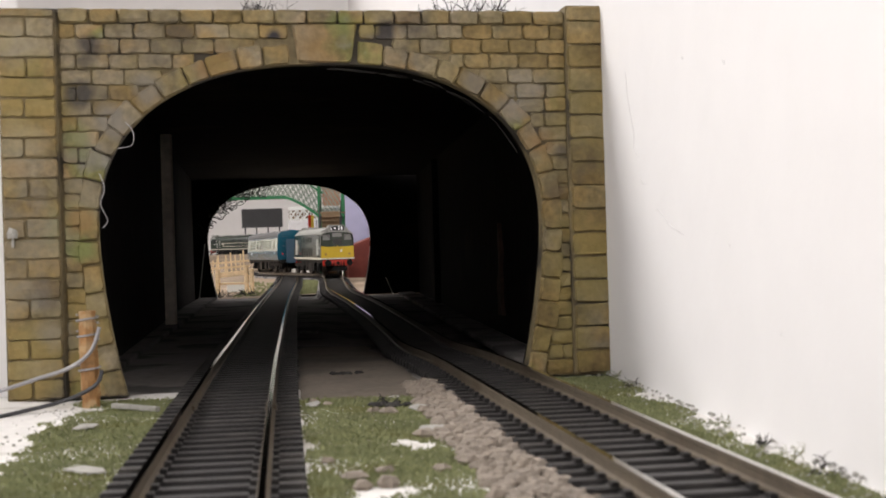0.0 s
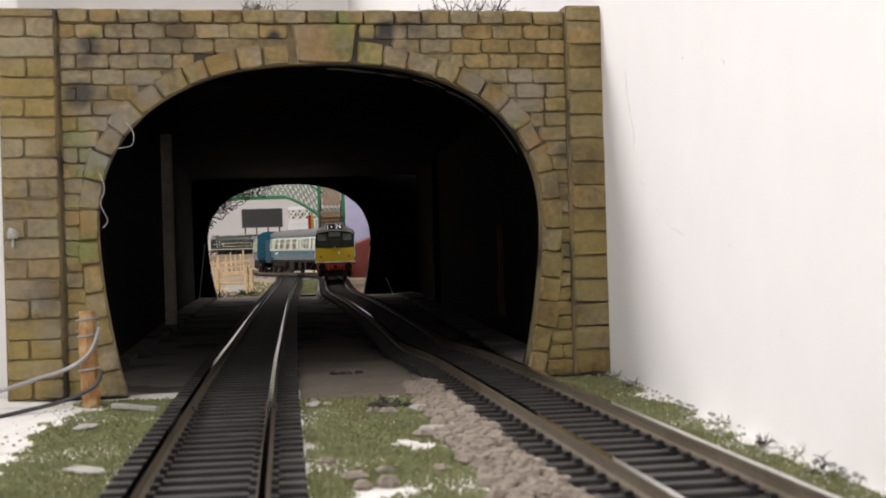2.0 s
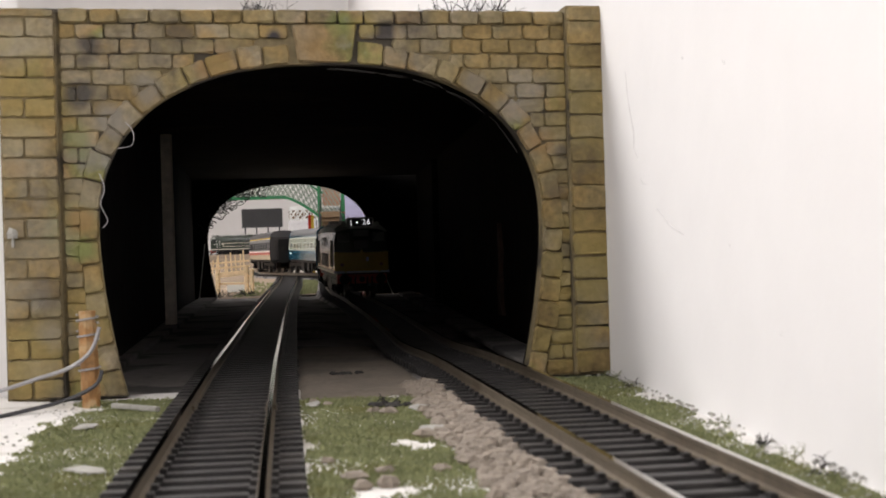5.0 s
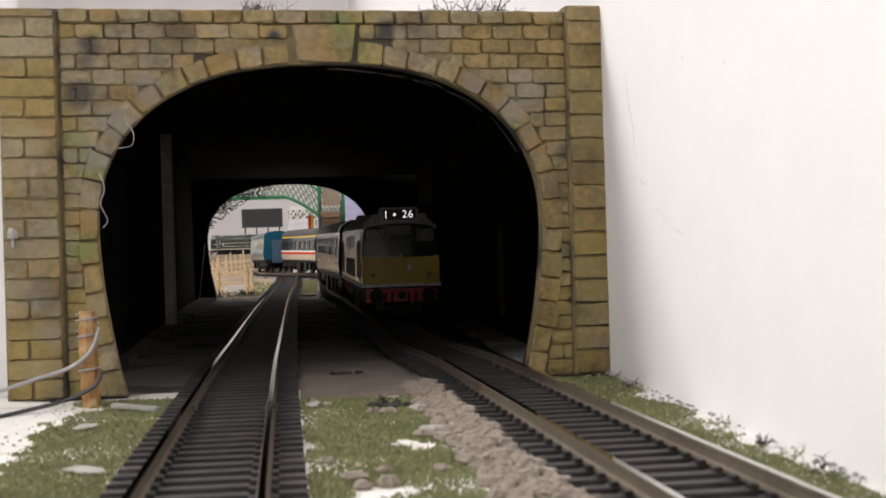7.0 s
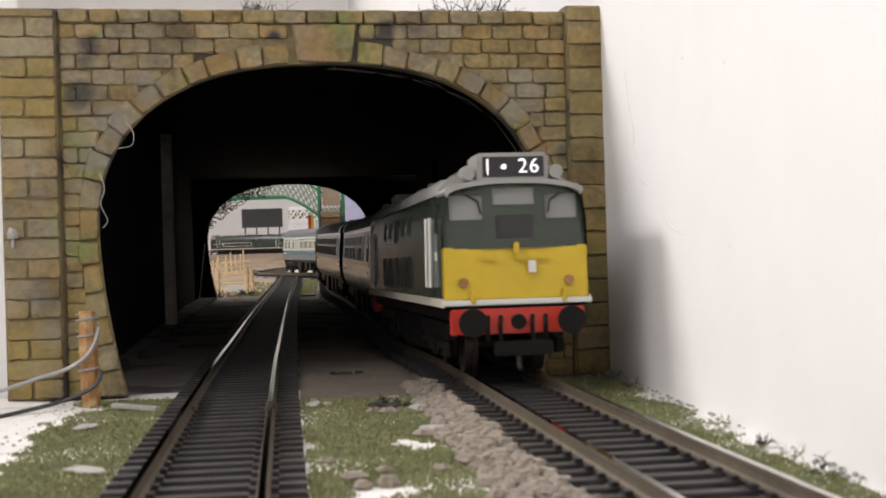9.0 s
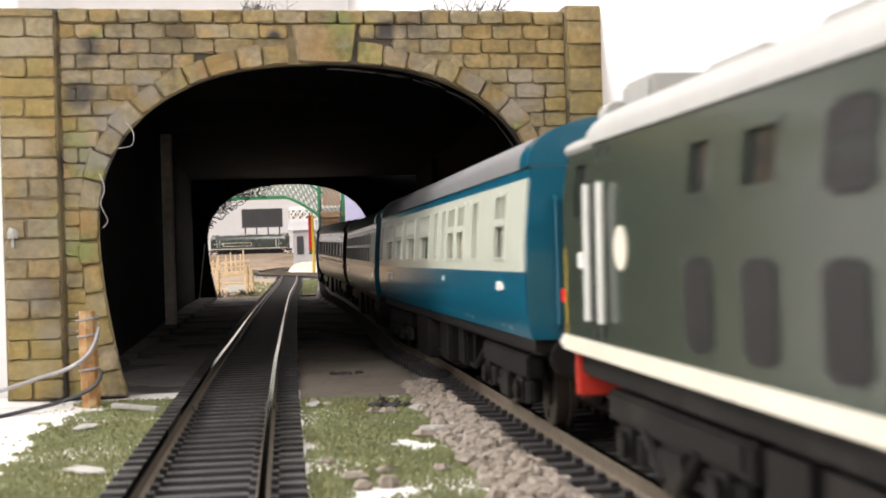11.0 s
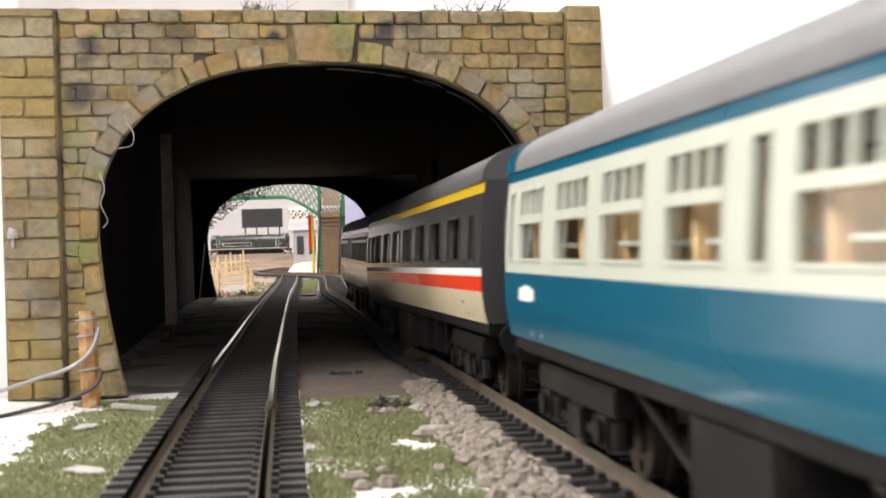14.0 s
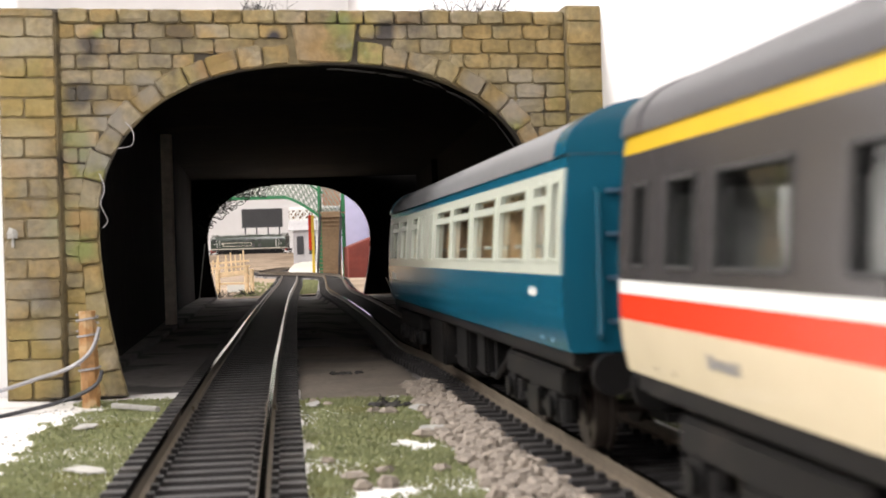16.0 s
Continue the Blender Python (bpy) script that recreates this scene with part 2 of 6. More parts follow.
M["frame"] = mat("silver_window_frame", (0.55, 0.55, 0.53), 0.35, metal=0.3, var=0.06, scale=120)
M["dark_frame"] = mat("black_window_frame", (0.02, 0.02, 0.02), 0.4, var=0.1, scale=120)
M["interior_dark"] = mat("dark_loco_interior", (0.05, 0.05, 0.048), 0.7, var=0.2, scale=80)
M["cab_back"] = mat("grey_cab_interior", (0.30, 0.30, 0.28), 0.6, var=0.1, scale=80)
M["glow"] = mat("lit_headcode_figures", (1.0, 0.97, 1.0), 0.5, var=0.02, scale=50, emit=0.9)
M["panel_black"] = mat("black_headcode_blind", (0.012, 0.011, 0.014), 0.4, var=0.2, scale=80)
M["bridge_green"] = mat("green_bridge_paint", (0.012, 0.16, 0.055), 0.45, var=0.2, scale=60, space="World")
M["bridge_white"] = mat("pale_lattice_paint", (0.20, 0.25, 0.20), 0.5, var=0.15, scale=60, space="World")
M["stair"] = mat("brown_stair_treads", (0.21, 0.14, 0.075), 0.7, var=0.3, scale=50, space="World")
M["brick_orange"] = mat("orange_brick_building", (0.34, 0.12, 0.05), 0.8, var=0.3, scale=80, space="World")
M["dark_red"] = mat("dark_red_shed_boards", (0.17, 0.032, 0.022), 0.7, var=0.25, scale=60, space="World")
M["lilac"] = mat("pale_lilac_backscene", (0.42, 0.41, 0.58), 0.8, var=0.08, scale=12, space="World")
M["blue_card"] = mat("blue_card", (0.14, 0.16, 0.38), 0.7, var=0.12, scale=30)
M["billboard"] = mat("black_board", (0.02, 0.02, 0.022), 0.5, var=0.3, scale=30, space="World")
M["platform"] = mat("white_platform_surface", (0.62, 0.58, 0.50), 0.85, var=0.12, scale=25, space="World")
M["earth"] = mat("brown_earth_bank", (0.20, 0.125, 0.07), 0.9, var=0.4, scale=25, bump=1.5, bscale=60, space="World")
M["signal_yellow"] = mat("yellow_post_paint", (0.70, 0.50, 0.04), 0.5, var=0.1, scale=50)
M["ceiling_white"] = mat("white_ceiling", (0.8, 0.8, 0.78), 0.9, var=0.03, scale=3, space="World")
M["floor_grey"] = mat("grey_room_floor", (0.22, 0.21, 0.2), 0.8, var=0.2, scale=5, space="World")
M["lamp_red"] = mat("red_tail_lamp", (0.8, 0.015, 0.02), 0.4, var=0.05, scale=80, emit=0.35)


# ---- mesh helpers (millimetres) ----
def part(name, bm, material, parent=None, label="", at=None, smooth=False):
    me = bpy.data.meshes.new(name)
    bmesh.ops.recalc_face_normals(bm, faces=bm.faces[:])
    bm.to_mesh(me)
    bm.free()
    me.transform(Matrix.Scale(MM, 4))
    if smooth:
        me.shade_smooth()
        me.set_sharp_from_angle(angle=radians(38))
    me.materials.append(material)
    ob = new(name, me)
    if at is not None:
        ob.matrix_basis = at
    if parent is not None:
        ob.parent = parent
    return tagged(ob, label)


def again(ob, at, parent=None):
    """Another object on the same mesh."""
    o = new(ob.name.split(".")[0], ob.data)
    o.matrix_basis = at
    o.parent = parent if parent is not None else ob.parent
    return o


def mm(x, y, z, rx=0, ry=0, rz=0):
    return pose(x * MM, y * MM, z * MM, rx, ry, rz)


def thing(name, at, label, category, group="", kind=""):
    ob = new(name)
    ob.empty_display_size = 0.01
    ob.matrix_basis = at
    return tagged(ob, label, category, group, kind)


def box(bm, x0, x1, y0, y1, z0, z1, bev=0.0):
    vs = [bm.verts.new((x, y, z)) for x in (x0, x1) for y in (y0, y1) for z in (z0, z1)]
    fs = [bm.faces.new([vs[i] for i in q]) for q in ((0, 1, 3, 2), (4, 6, 7, 5), (0, 4, 5, 1), (2, 3, 7, 6), (0, 2, 6, 4), (1, 5, 7, 3))]
    if bev:
        es = {e for f in fs for e in f.edges}
        bmesh.ops.bevel(bm, geom=list(es), offset=bev, segments=2, affect="EDGES")
    return vs


def nb():
    return bmesh.new()


def boxed(*a, bev=0.0):
    bm = nb()
    box(bm, *a, bev=bev)
    return bm


def tube(bm, pts, r, n=6, taper=1.0):
    """A round bar along points."""
    rings = []
    for i, p in enumerate(pts):
        p = Vector(p)
        d = Vector(pts[min(i + 1, len(pts) - 1)]) - Vector(pts[max(i - 1, 0)])
        d.normalize()
        a = d.cross(Vector((0.31, 0.52, 0.79))).normalized()
        b = d.cross(a)
        k = r * (1 + (taper - 1) * i / max(1, len(pts) - 1))
        rings.append([bm.verts.new(p + a * (k * math.cos(2 * math.pi * j / n)) + b * (k * math.sin(2 * math.pi * j / n))) for j in range(n)])
    for q, w in zip(rings[:-1], rings[1:]):
        for j in range(n):
            bm.faces.new((q[j], q[(j + 1) % n], w[(j + 1) % n], w[j]))
    bm.faces.new(rings[0][::-1])
    bm.faces.new(rings[-1])


def disc(bm, c, axis, r, depth, n=20):
    c, axis = Vector(c), Vector(axis).normalized()
    tube(bm, [c - axis * depth / 2, c + axis * depth / 2], r, n)


def spline(pts, n=20):
    P_ = [Vector((*p, 0.0)[:3]) for p in pts]
    out = []
    for i in range(len(P_) - 1):
        a, b, c, d = P_[max(i - 1, 0)], P_[i], P_[i + 1], P_[min(i + 2, len(P_) - 1)]
        for k in range(n):
            t = k / n
            out.append(0.5 * (2 * b + (c - a) * t + (2 * a - 5 * b + 4 * c - d) * t * t + (3 * b - a - 3 * c + d) * t ** 3))
    return out + [P_[-1]]


class Line:
    """A track's centre line, by distance along it from the point nearest to the camera's own line (y = 0)."""

    def __init__(self, pts):
        self.p = spline(pts)
        self.s = [0.0]
        for a, b in zip(self.p[:-1], self.p[1:]):
            self.s.append(self.s[-1] + (b - a).length)
        k = min(range(len(self.p)), key=lambda i: abs(self.p[i].y))
        s0 = self.s[k] - self.p[k].y
        self.s = [v - s0 for v in self.s]

    def at(self, s):
        ss = self.s
        if s <= ss[0]:
            d = (self.p[1] - self.p[0]).normalized()
            return self.p[0] + d * (s - ss[0]), d
        if s >= ss[-1]:
            d = (self.p[-1] - self.p[-2]).normalized()
            return self.p[-1] + d * (s - ss[-1]), d
        i = int(np.searchsorted(ss, s)) - 1
        i = max(0, min(i, len(ss) - 2))
        t = (s - ss[i]) / (ss[i + 1] - ss[i])
        return self.p[i].lerp(self.p[i + 1], t), (self.p[i + 1] - self.p[i]).normalized()


MAIN = Line([(133, -900), (108, -600), (91, -400), (74, -200), (57.5, 0), (45.2, 100), (36.3, 168), (28.5, 226), (15.5, 325), (5.6, 401, -0.4), (-6.4, 480, -1.5), (-14.6, 563, -2.2),
             (-23.4, 644, -2.2), (-35, 740, -1.5), (-57, 900, 0.4), (-83, 1080, 2.4), (-100, 1250, 4.8), (-115, 1410, 6.4), (-130, 1510, 7.2), (-164, 1600, 7.8), (-206, 1690, 8), (-232, 1780, 8), (-247, 1880, 8),
             (-256, 2000, 8), (-262, 2200, 8), (-262, 2600, 8), (-262, 3200, 8)])
SIDE = Line([(2, -200), (-13, 0), (-24, 100), (-34.5, 186), (-56.5, 376), (-70, 501), (-97, 750), (-130, 1065), (-165, 1440, 5), (-205, 1750, 6.5), (-290, 2100, 6.5), (-420, 2450, 6.5)])
RAIL_TOP = 5.0

# ---- the place ----
def wall_x(y):
    return 77.5 - 0.085 * y


def build_room():
    # the white wall beside the line, 100 mm thick
    bm = nb()
    a, b = -1800, 3800
    q = [(wall_x(a), a), (wall_x(b), b), (wall_x(b) + 100, b), (wall_x(a) + 100, a)]
    lo = [bm.verts.new((x, y, -900)) for x, y in q]
    hi = [bm.verts.new((x, y, 1600)) for x, y in q]
    bm.faces.new(lo)
    bm.faces.new(hi)
    for i in range(4):
        bm.faces.new((lo[i], lo[(i + 1) % 4], hi[(i + 1) % 4], hi[i]))
    tagged(part("wall_east", bm, M["white_wall"]), "white painted wall with hairline cracks and scuffs", "wall", kind="structure")
    for nm, c in (("wall_north", (-2300, -240, 3800, 3900, -900, 1600)), ("wall_south", (-2300, 240, -1900, -1800, -900, 1600)),
                  ("wall_west", (-2400, -2300, -1900, 3900, -900, 1600))):
        tagged(part(nm, boxed(*c), M["white_wall"]), "plain white painted room wall", "wall", kind="structure")
    tagged(part("ceiling", boxed(-2400, 300, -1900, 3900, 1600, 1650), M["ceiling_white"]), "plain white room ceiling", "ceiling", kind="structure")
    tagged(part("floor", boxed(-2400, 300, -1900, 3900, -950, -900), M["floor_grey"]), "grey room floor below the layout", "floor", kind="structure")


def sheet(name, x0, x1, y0, y1, z, nx, ny, amp, freq, material, label, clip=True):
    """A gently uneven sheet of ground."""
    bm = nb()
    g = []
    for j in range(ny + 1):
        y = y0 + (y1 - y0) * j / ny
        xe = min(x1, wall_x(y) + 2) if clip else x1
        g.append([bm.verts.new((x0 + (xe - x0) * i / nx, y, 0)) for i in range(nx + 1)])
    for j in range(ny + 1):
        for i in range(nx + 1):
            v = g[j][i]
            v.co.z = z(v.co.x, v.co.y) + amp * noise.noise((v.co.x * freq, v.co.y * freq, 3.1))
    for j in range(ny):
        for i in range(nx):
            bm.faces.new((g[j][i], g[j][i + 1], g[j + 1][i + 1], g[j + 1][i]))
    return tagged(part(name, bm, material, smooth=True), label, "ground", kind="structure")


def side_x(y):
    best = min(SIDE.p, key=lambda p: abs(p.y - y))
    return best.x


def main_x(y):
    best = min(MAIN.p, key=lambda p: abs(p.y - y))
    return best.x


def far_rise(y):
    """The gentle climb of the layout beyond the tunnel."""
    return 5.2 * max(0.0, min(1, (y - 1100) / 310)) + 1.5 * max(0.0, min(1, (y - 1410) / 250))


def build_ground():
    def near_z(x, y):
        z = -0.4
        k = -92 - 0.05 * (y - 300)
        if x < k:
            z += 0.05 * (k - x) * 0.6
        return z
    sheet("ground", -420, 200, -700, 362, near_z, 90, 150, 0.5, 0.05, M["plaster"], "white plaster ground strewn with powder and flock")
    def tunnel_z(x, y):
        k = max(0.0, min(1, (x - main_x(y) + 34) / 16))
        return -0.4 - 2.4 * k * max(0.0, min(1, (y - 372) / 120)) * max(0.0, min(1, (920 - y) / 170))
    sheet("floor_tunnel", -420, 200, 362, 1137, tunnel_z, 120, 60, 0.2, 0.03, M["tunnel_floor"], "dusty dark grey board inside the tunnel")

    def far_z(x, y):
        z = -0.8 + far_rise(y)
        if y > 2050:
            z += min(1, (y - 2050) / 900) * 20
        if y > 2900:
            z += min(1, (y - 2900) / 280) * 12
        return z
    sheet("ground_far", -1500, 200, 1137, 3800, far_z, 90, 120, 1.0, 0.012, M["sand"], "sandy beige layout ground beyond the tunnel")
    # white plaster flank beside the portal
    bm = nb()
    rows = []
    for j in range(13):
        z = 118 * j / 12
        rows.append([bm.verts.new((-112 - 320 * i / 16 - (i == 0) * 0.0, 358 + z * 0.05 + 2.5 * noise.noise((i * 0.5, j * 0.5, 1.0)) + i * 1.5, z - 1)) for i in range(17)])
    for a, b in zip(rows[:-1], rows[1:]):
        for i in range(16):
            bm.faces.new((a[i], a[i + 1], b[i + 1], b[i]))
    tagged(part("hillside", bm, M["white_wall"], smooth=True), "plain white plaster flank beside the tunnel mouth", "hillside", kind="structure")
    # boards that carry the ground
    for y0, y1, x0 in ((-700, 1137, -420), (1137, 3795, -1500)):
        bm = nb()
        q = [(x0, y0), (wall_x(y0) - 0.5, y0), (wall_x(y1) - 0.5, y1), (x0, y1)]
        lo = [bm.verts.new((x, y, -24)) for x, y in q]
        hi = [bm.verts.new((x, y, -6)) for x, y in q]
        bm.faces.new(lo)
        bm.faces.new(hi)
        for i in range(4):
            bm.faces.new((lo[i], lo[(i + 1) % 4], hi[(i + 1) % 4], hi[i]))
        tagged(part("baseboard", bm, M["wood"]), "plain wooden baseboard under the layout", "board", kind="structure")
    tagged(part("layout_edge", boxed(-430, -424, -700, 3800, -60, 3), M["wood"]), "wooden edge board of the layout", "board", kind="structure")


# --- track
RAIL_SEC = [(-1.0, 2.2), (1.0, 2.2), (1.0, 2.6), (0.32, 2.9), (0.32, 4.0), (0.5, 4.25), (0.5, 4.95), (-0.5, 4.95), (-0.5, 4.25), (-0.32, 4.0), (-0.32, 2.9), (-1.0, 2.6)]


def track(line, s0, s1, label, near0, near1):
    t = thing("track", Matrix(), label, "railway track", kind="structure")
    for off in (-8.75, 8.75):
        bm, top = nb(), nb()
        prev = tprev = None
        n = int((s1 - s0) / 12)
        for i in range(n + 1):
            p, d = line.at(s0 + (s1 - s0) * i / n)
            nrm = Vector((d.y, -d.x, 0))
            ring = [bm.verts.new(p + nrm * (off + a) + Vector((0, 0, b))) for a, b in RAIL_SEC]
            tr = [top.verts.new(p + nrm * (off + a) + Vector((0, 0, 5.0))) for a in (-0.5, 0.5)]
            if prev:
                for k in range(len(ring)):
                    bm.faces.new((prev[k], prev[(k + 1) % len(ring)], ring[(k + 1) % len(ring)], ring[k]))
                top.faces.new((tprev[0], tprev[1], tr[1], tr[0]))
            prev, tprev = ring, tr
        r = part("rail", bm, M["rail"], t, "brown weathered nickel rail")
        part("running_surface", top, M["rail_top"], r, "bright worn rail head")
    # sleepers: singles near the camera, the rest joined
    pitch = 7.3

    def sleeper_bm(bm):
        box(bm, -15, 15, -1.65, 1.65, 0.0, 2.0, bev=0.18)
        for o in (-8.75, 8.75):
            for sgn in (-1, 1):
                box(bm, o + sgn * 1.55 - 0.55, o + sgn * 1.55 + 0.55, -1.1, 1.1, 1.95, 2.75)
    first, rest = None, nb()
    s = s0
    while s < s1:
        p, d = line.at(s)
        m = Matrix.Translation(p) @ Matrix.Rotation(math.atan2(d.y, d.x) - math.pi / 2 + random.uniform(-0.012, 0.012), 4, "Z")
        if near0 < s < near1:
            at = Matrix.Translation(m.translation * MM) @ m.to_3x3().to_4x4()
            if first is None:
                bm = nb()
                sleeper_bm(bm)
                first = part("sleeper", bm, M["sleeper"], t, at=at)
            else:
                again(first, at)
        else:
            vs = box(rest, -15, 15, -1.65, 1.65, 0.0, 2.0)
            for v in vs:
                v.co = m @ v.co
        s += pitch
    bm = rest
    if len(bm.verts):
        tagged(part("sleepers_beyond", bm, M["sleeper"], t), kind="stuff")
    else:
        bm.free()
    # moulded webs that join the sleepers under the rails
    for off in (-8.75, 8.75):
        bm = nb()
        prev = None
        n = int((s1 - s0) / 30)
        for i in range(n + 1):
            p, d = line.at(s0 + (s1 - s0) * i / n)
            nrm = Vector((d.y, -d.x, 0))
            ring = [bm.verts.new(p + nrm * (off + a) + Vector((0, 0, b))) for a, b in ((-1.4, 0.1), (1.4, 0.1), (1.4, 1.5), (-1.4, 1.5))]
            if prev:
                for k in range(4):
                    bm.faces.new((prev[k], prev[(k + 1) % 4], ring[(k + 1) % 4], ring[k]))
            prev = ring
        part("web", bm, M["sleeper"], t)
    # a low packed bed where the line climbs
    bm = nb()
    prev = None
    for i in range(61):
        p, d = line.at(900 + 1300 * i / 60)
        nrm = Vector((d.y, -d.x, 0))
        low = Vector((0, 0, min(-0.4, -0.4 + far_rise(p.y) - 1.5) - p.z))
        ring = [bm.verts.new(p + nrm * a + b) for a, b in ((-19, low), (19, low), (16, Vector((0, 0, -0.03))), (-16, Vector((0, 0, -0.03))))]
        if prev:
            for k in range(4):
                bm.faces.new((prev[k], prev[(k + 1) % 4], ring[(k + 1) % 4], ring[k]))
        prev = ring
    part("track_bed", bm, M["tunnel_floor"], t, "dusty packed track bed")
    return t


def joiner(line, s, off):
    p, d = line.at(s)
    nrm = Vector((d.y, -d.x, 0))
    c = p + nrm * off
    at = Matrix.Translation((c + Vector((0, 0, 2.1))) * MM) @ Matrix.Rotation(math.atan2(d.y, d.x) - math.pi / 2, 4, "Z")
    bm = nb()
    box(bm, -1.35, 1.35, -4.5, 4.5, 0, 0.7, bev=0.15)
    box(bm, -1.1, -0.55, -4.5, 4.5, 0.6, 1.7, bev=0.1)
    box(bm, 0.55, 1.1, -4.5, 4.5, 0.6, 1.7, bev=0.1)
    tagged(part("rail_joiner", bm, M["rail"], at=at), "tarnished folded metal rail joiner on the rail", "rail joiner", "rail joiners")


# --- tunnel portals
def arch(z):
    """Half the opening's width at height z."""
    if z <= 42:
        return 59.7 - 6.2 * (max(0, 42 - z) / 42) ** 1.6
    k = min(1.0, (z - 42) / 44.7)
    return 59.7 * (1 - k ** 2.4) ** (1 / 2.4)


def contour(n, grow=0.0, size=1.0):
    """The opening's outline from its left foot over the crown to its right foot, in portal space (u from the crown's middle, z)."""
    pts = []
    for i in range(n + 1):
        a = math.pi * (1 - i / n)
        c, s = math.cos(a), math.sin(a)
        pts.append((math.copysign(abs(c) ** (2 / 2.4), c) * (59.7 + grow), 42 + abs(s) ** (2 / 2.4) * (44.7 + grow)))
    k = 8
    left = [(-(arch(42 * j / k) + grow), 42 * j / k) for j in range(k)]
    return [(u * size, z * (1 + (size - 1) * 0.62)) for u, z in left + pts + [(-u, z) for u, z in left[::-1]]]


def worn_outline(corners, r=0.75):
    """Corners knocked off and sides a little wavy, as on a hand-cut block."""
    pts, n = [], len(corners)
    for i in range(n):
        p, a, b = (Vector(corners[k % n]) for k in (i, i - 1, i + 1))
        la, lb = (a - p).length, (b - p).length
        ra, rb = min(r * random.uniform(0.6, 1.5), la * 0.35), min(r * random.uniform(0.6, 1.5), lb * 0.35)
        da, db = (a - p) / la, (b - p) / lb
        pts += [p + da * ra, p + (da * ra + db * rb) * 0.28, p + db * rb]
        side = Vector((-db.y, db.x))
        pts.append(p + (b - p) * random.uniform(0.4, 0.6) + side * random.uniform(-0.22, 0.22))
    return [(q.x, max(0.2, q.y)) for q in pts]


def stone_piece(corners, depth, lift=0.0, inset=0.4):
    """A block with chamfered, slightly worn edges: corners (u, z) counter-clockwise, its face towards -y."""
    bm = nb()
    corners = worn_outline(corners)
    cu = sum(c[0] for c in corners) / len(corners)
    cz = sum(c[1] for c in corners) / len(corners)
    rings = []
    for y, k in ((0.5, 0.0), (-depth + inset, 0.0), (-depth - lift, inset * 0.6)):
        ring = []
        for u, z in corners:
            d = Vector((cu - u, cz - z))
            ln = d.length or 1
            j = random.uniform(0.8, 1.25)
            ring.append(bm.verts.new((u + d.x / ln * k * 1.5 * j + random.uniform(-0.08, 0.08), y + random.uniform(-0.22, 0.22) * (k > 0), z + d.y / ln * k * 1.5 * j + random.uniform(-0.08, 0.08))))
        rings.append(ring)
    n = len(corners)
    for a, b in zip(rings[:-1], rings[1:]):
        for i in range(n):
            bm.faces.new((a[i], a[(i + 1) % n], b[(i + 1) % n], b[i]))
    bm.faces.new(rings[0])
    bm.faces.new(rings[-1][::-1])
    return bm


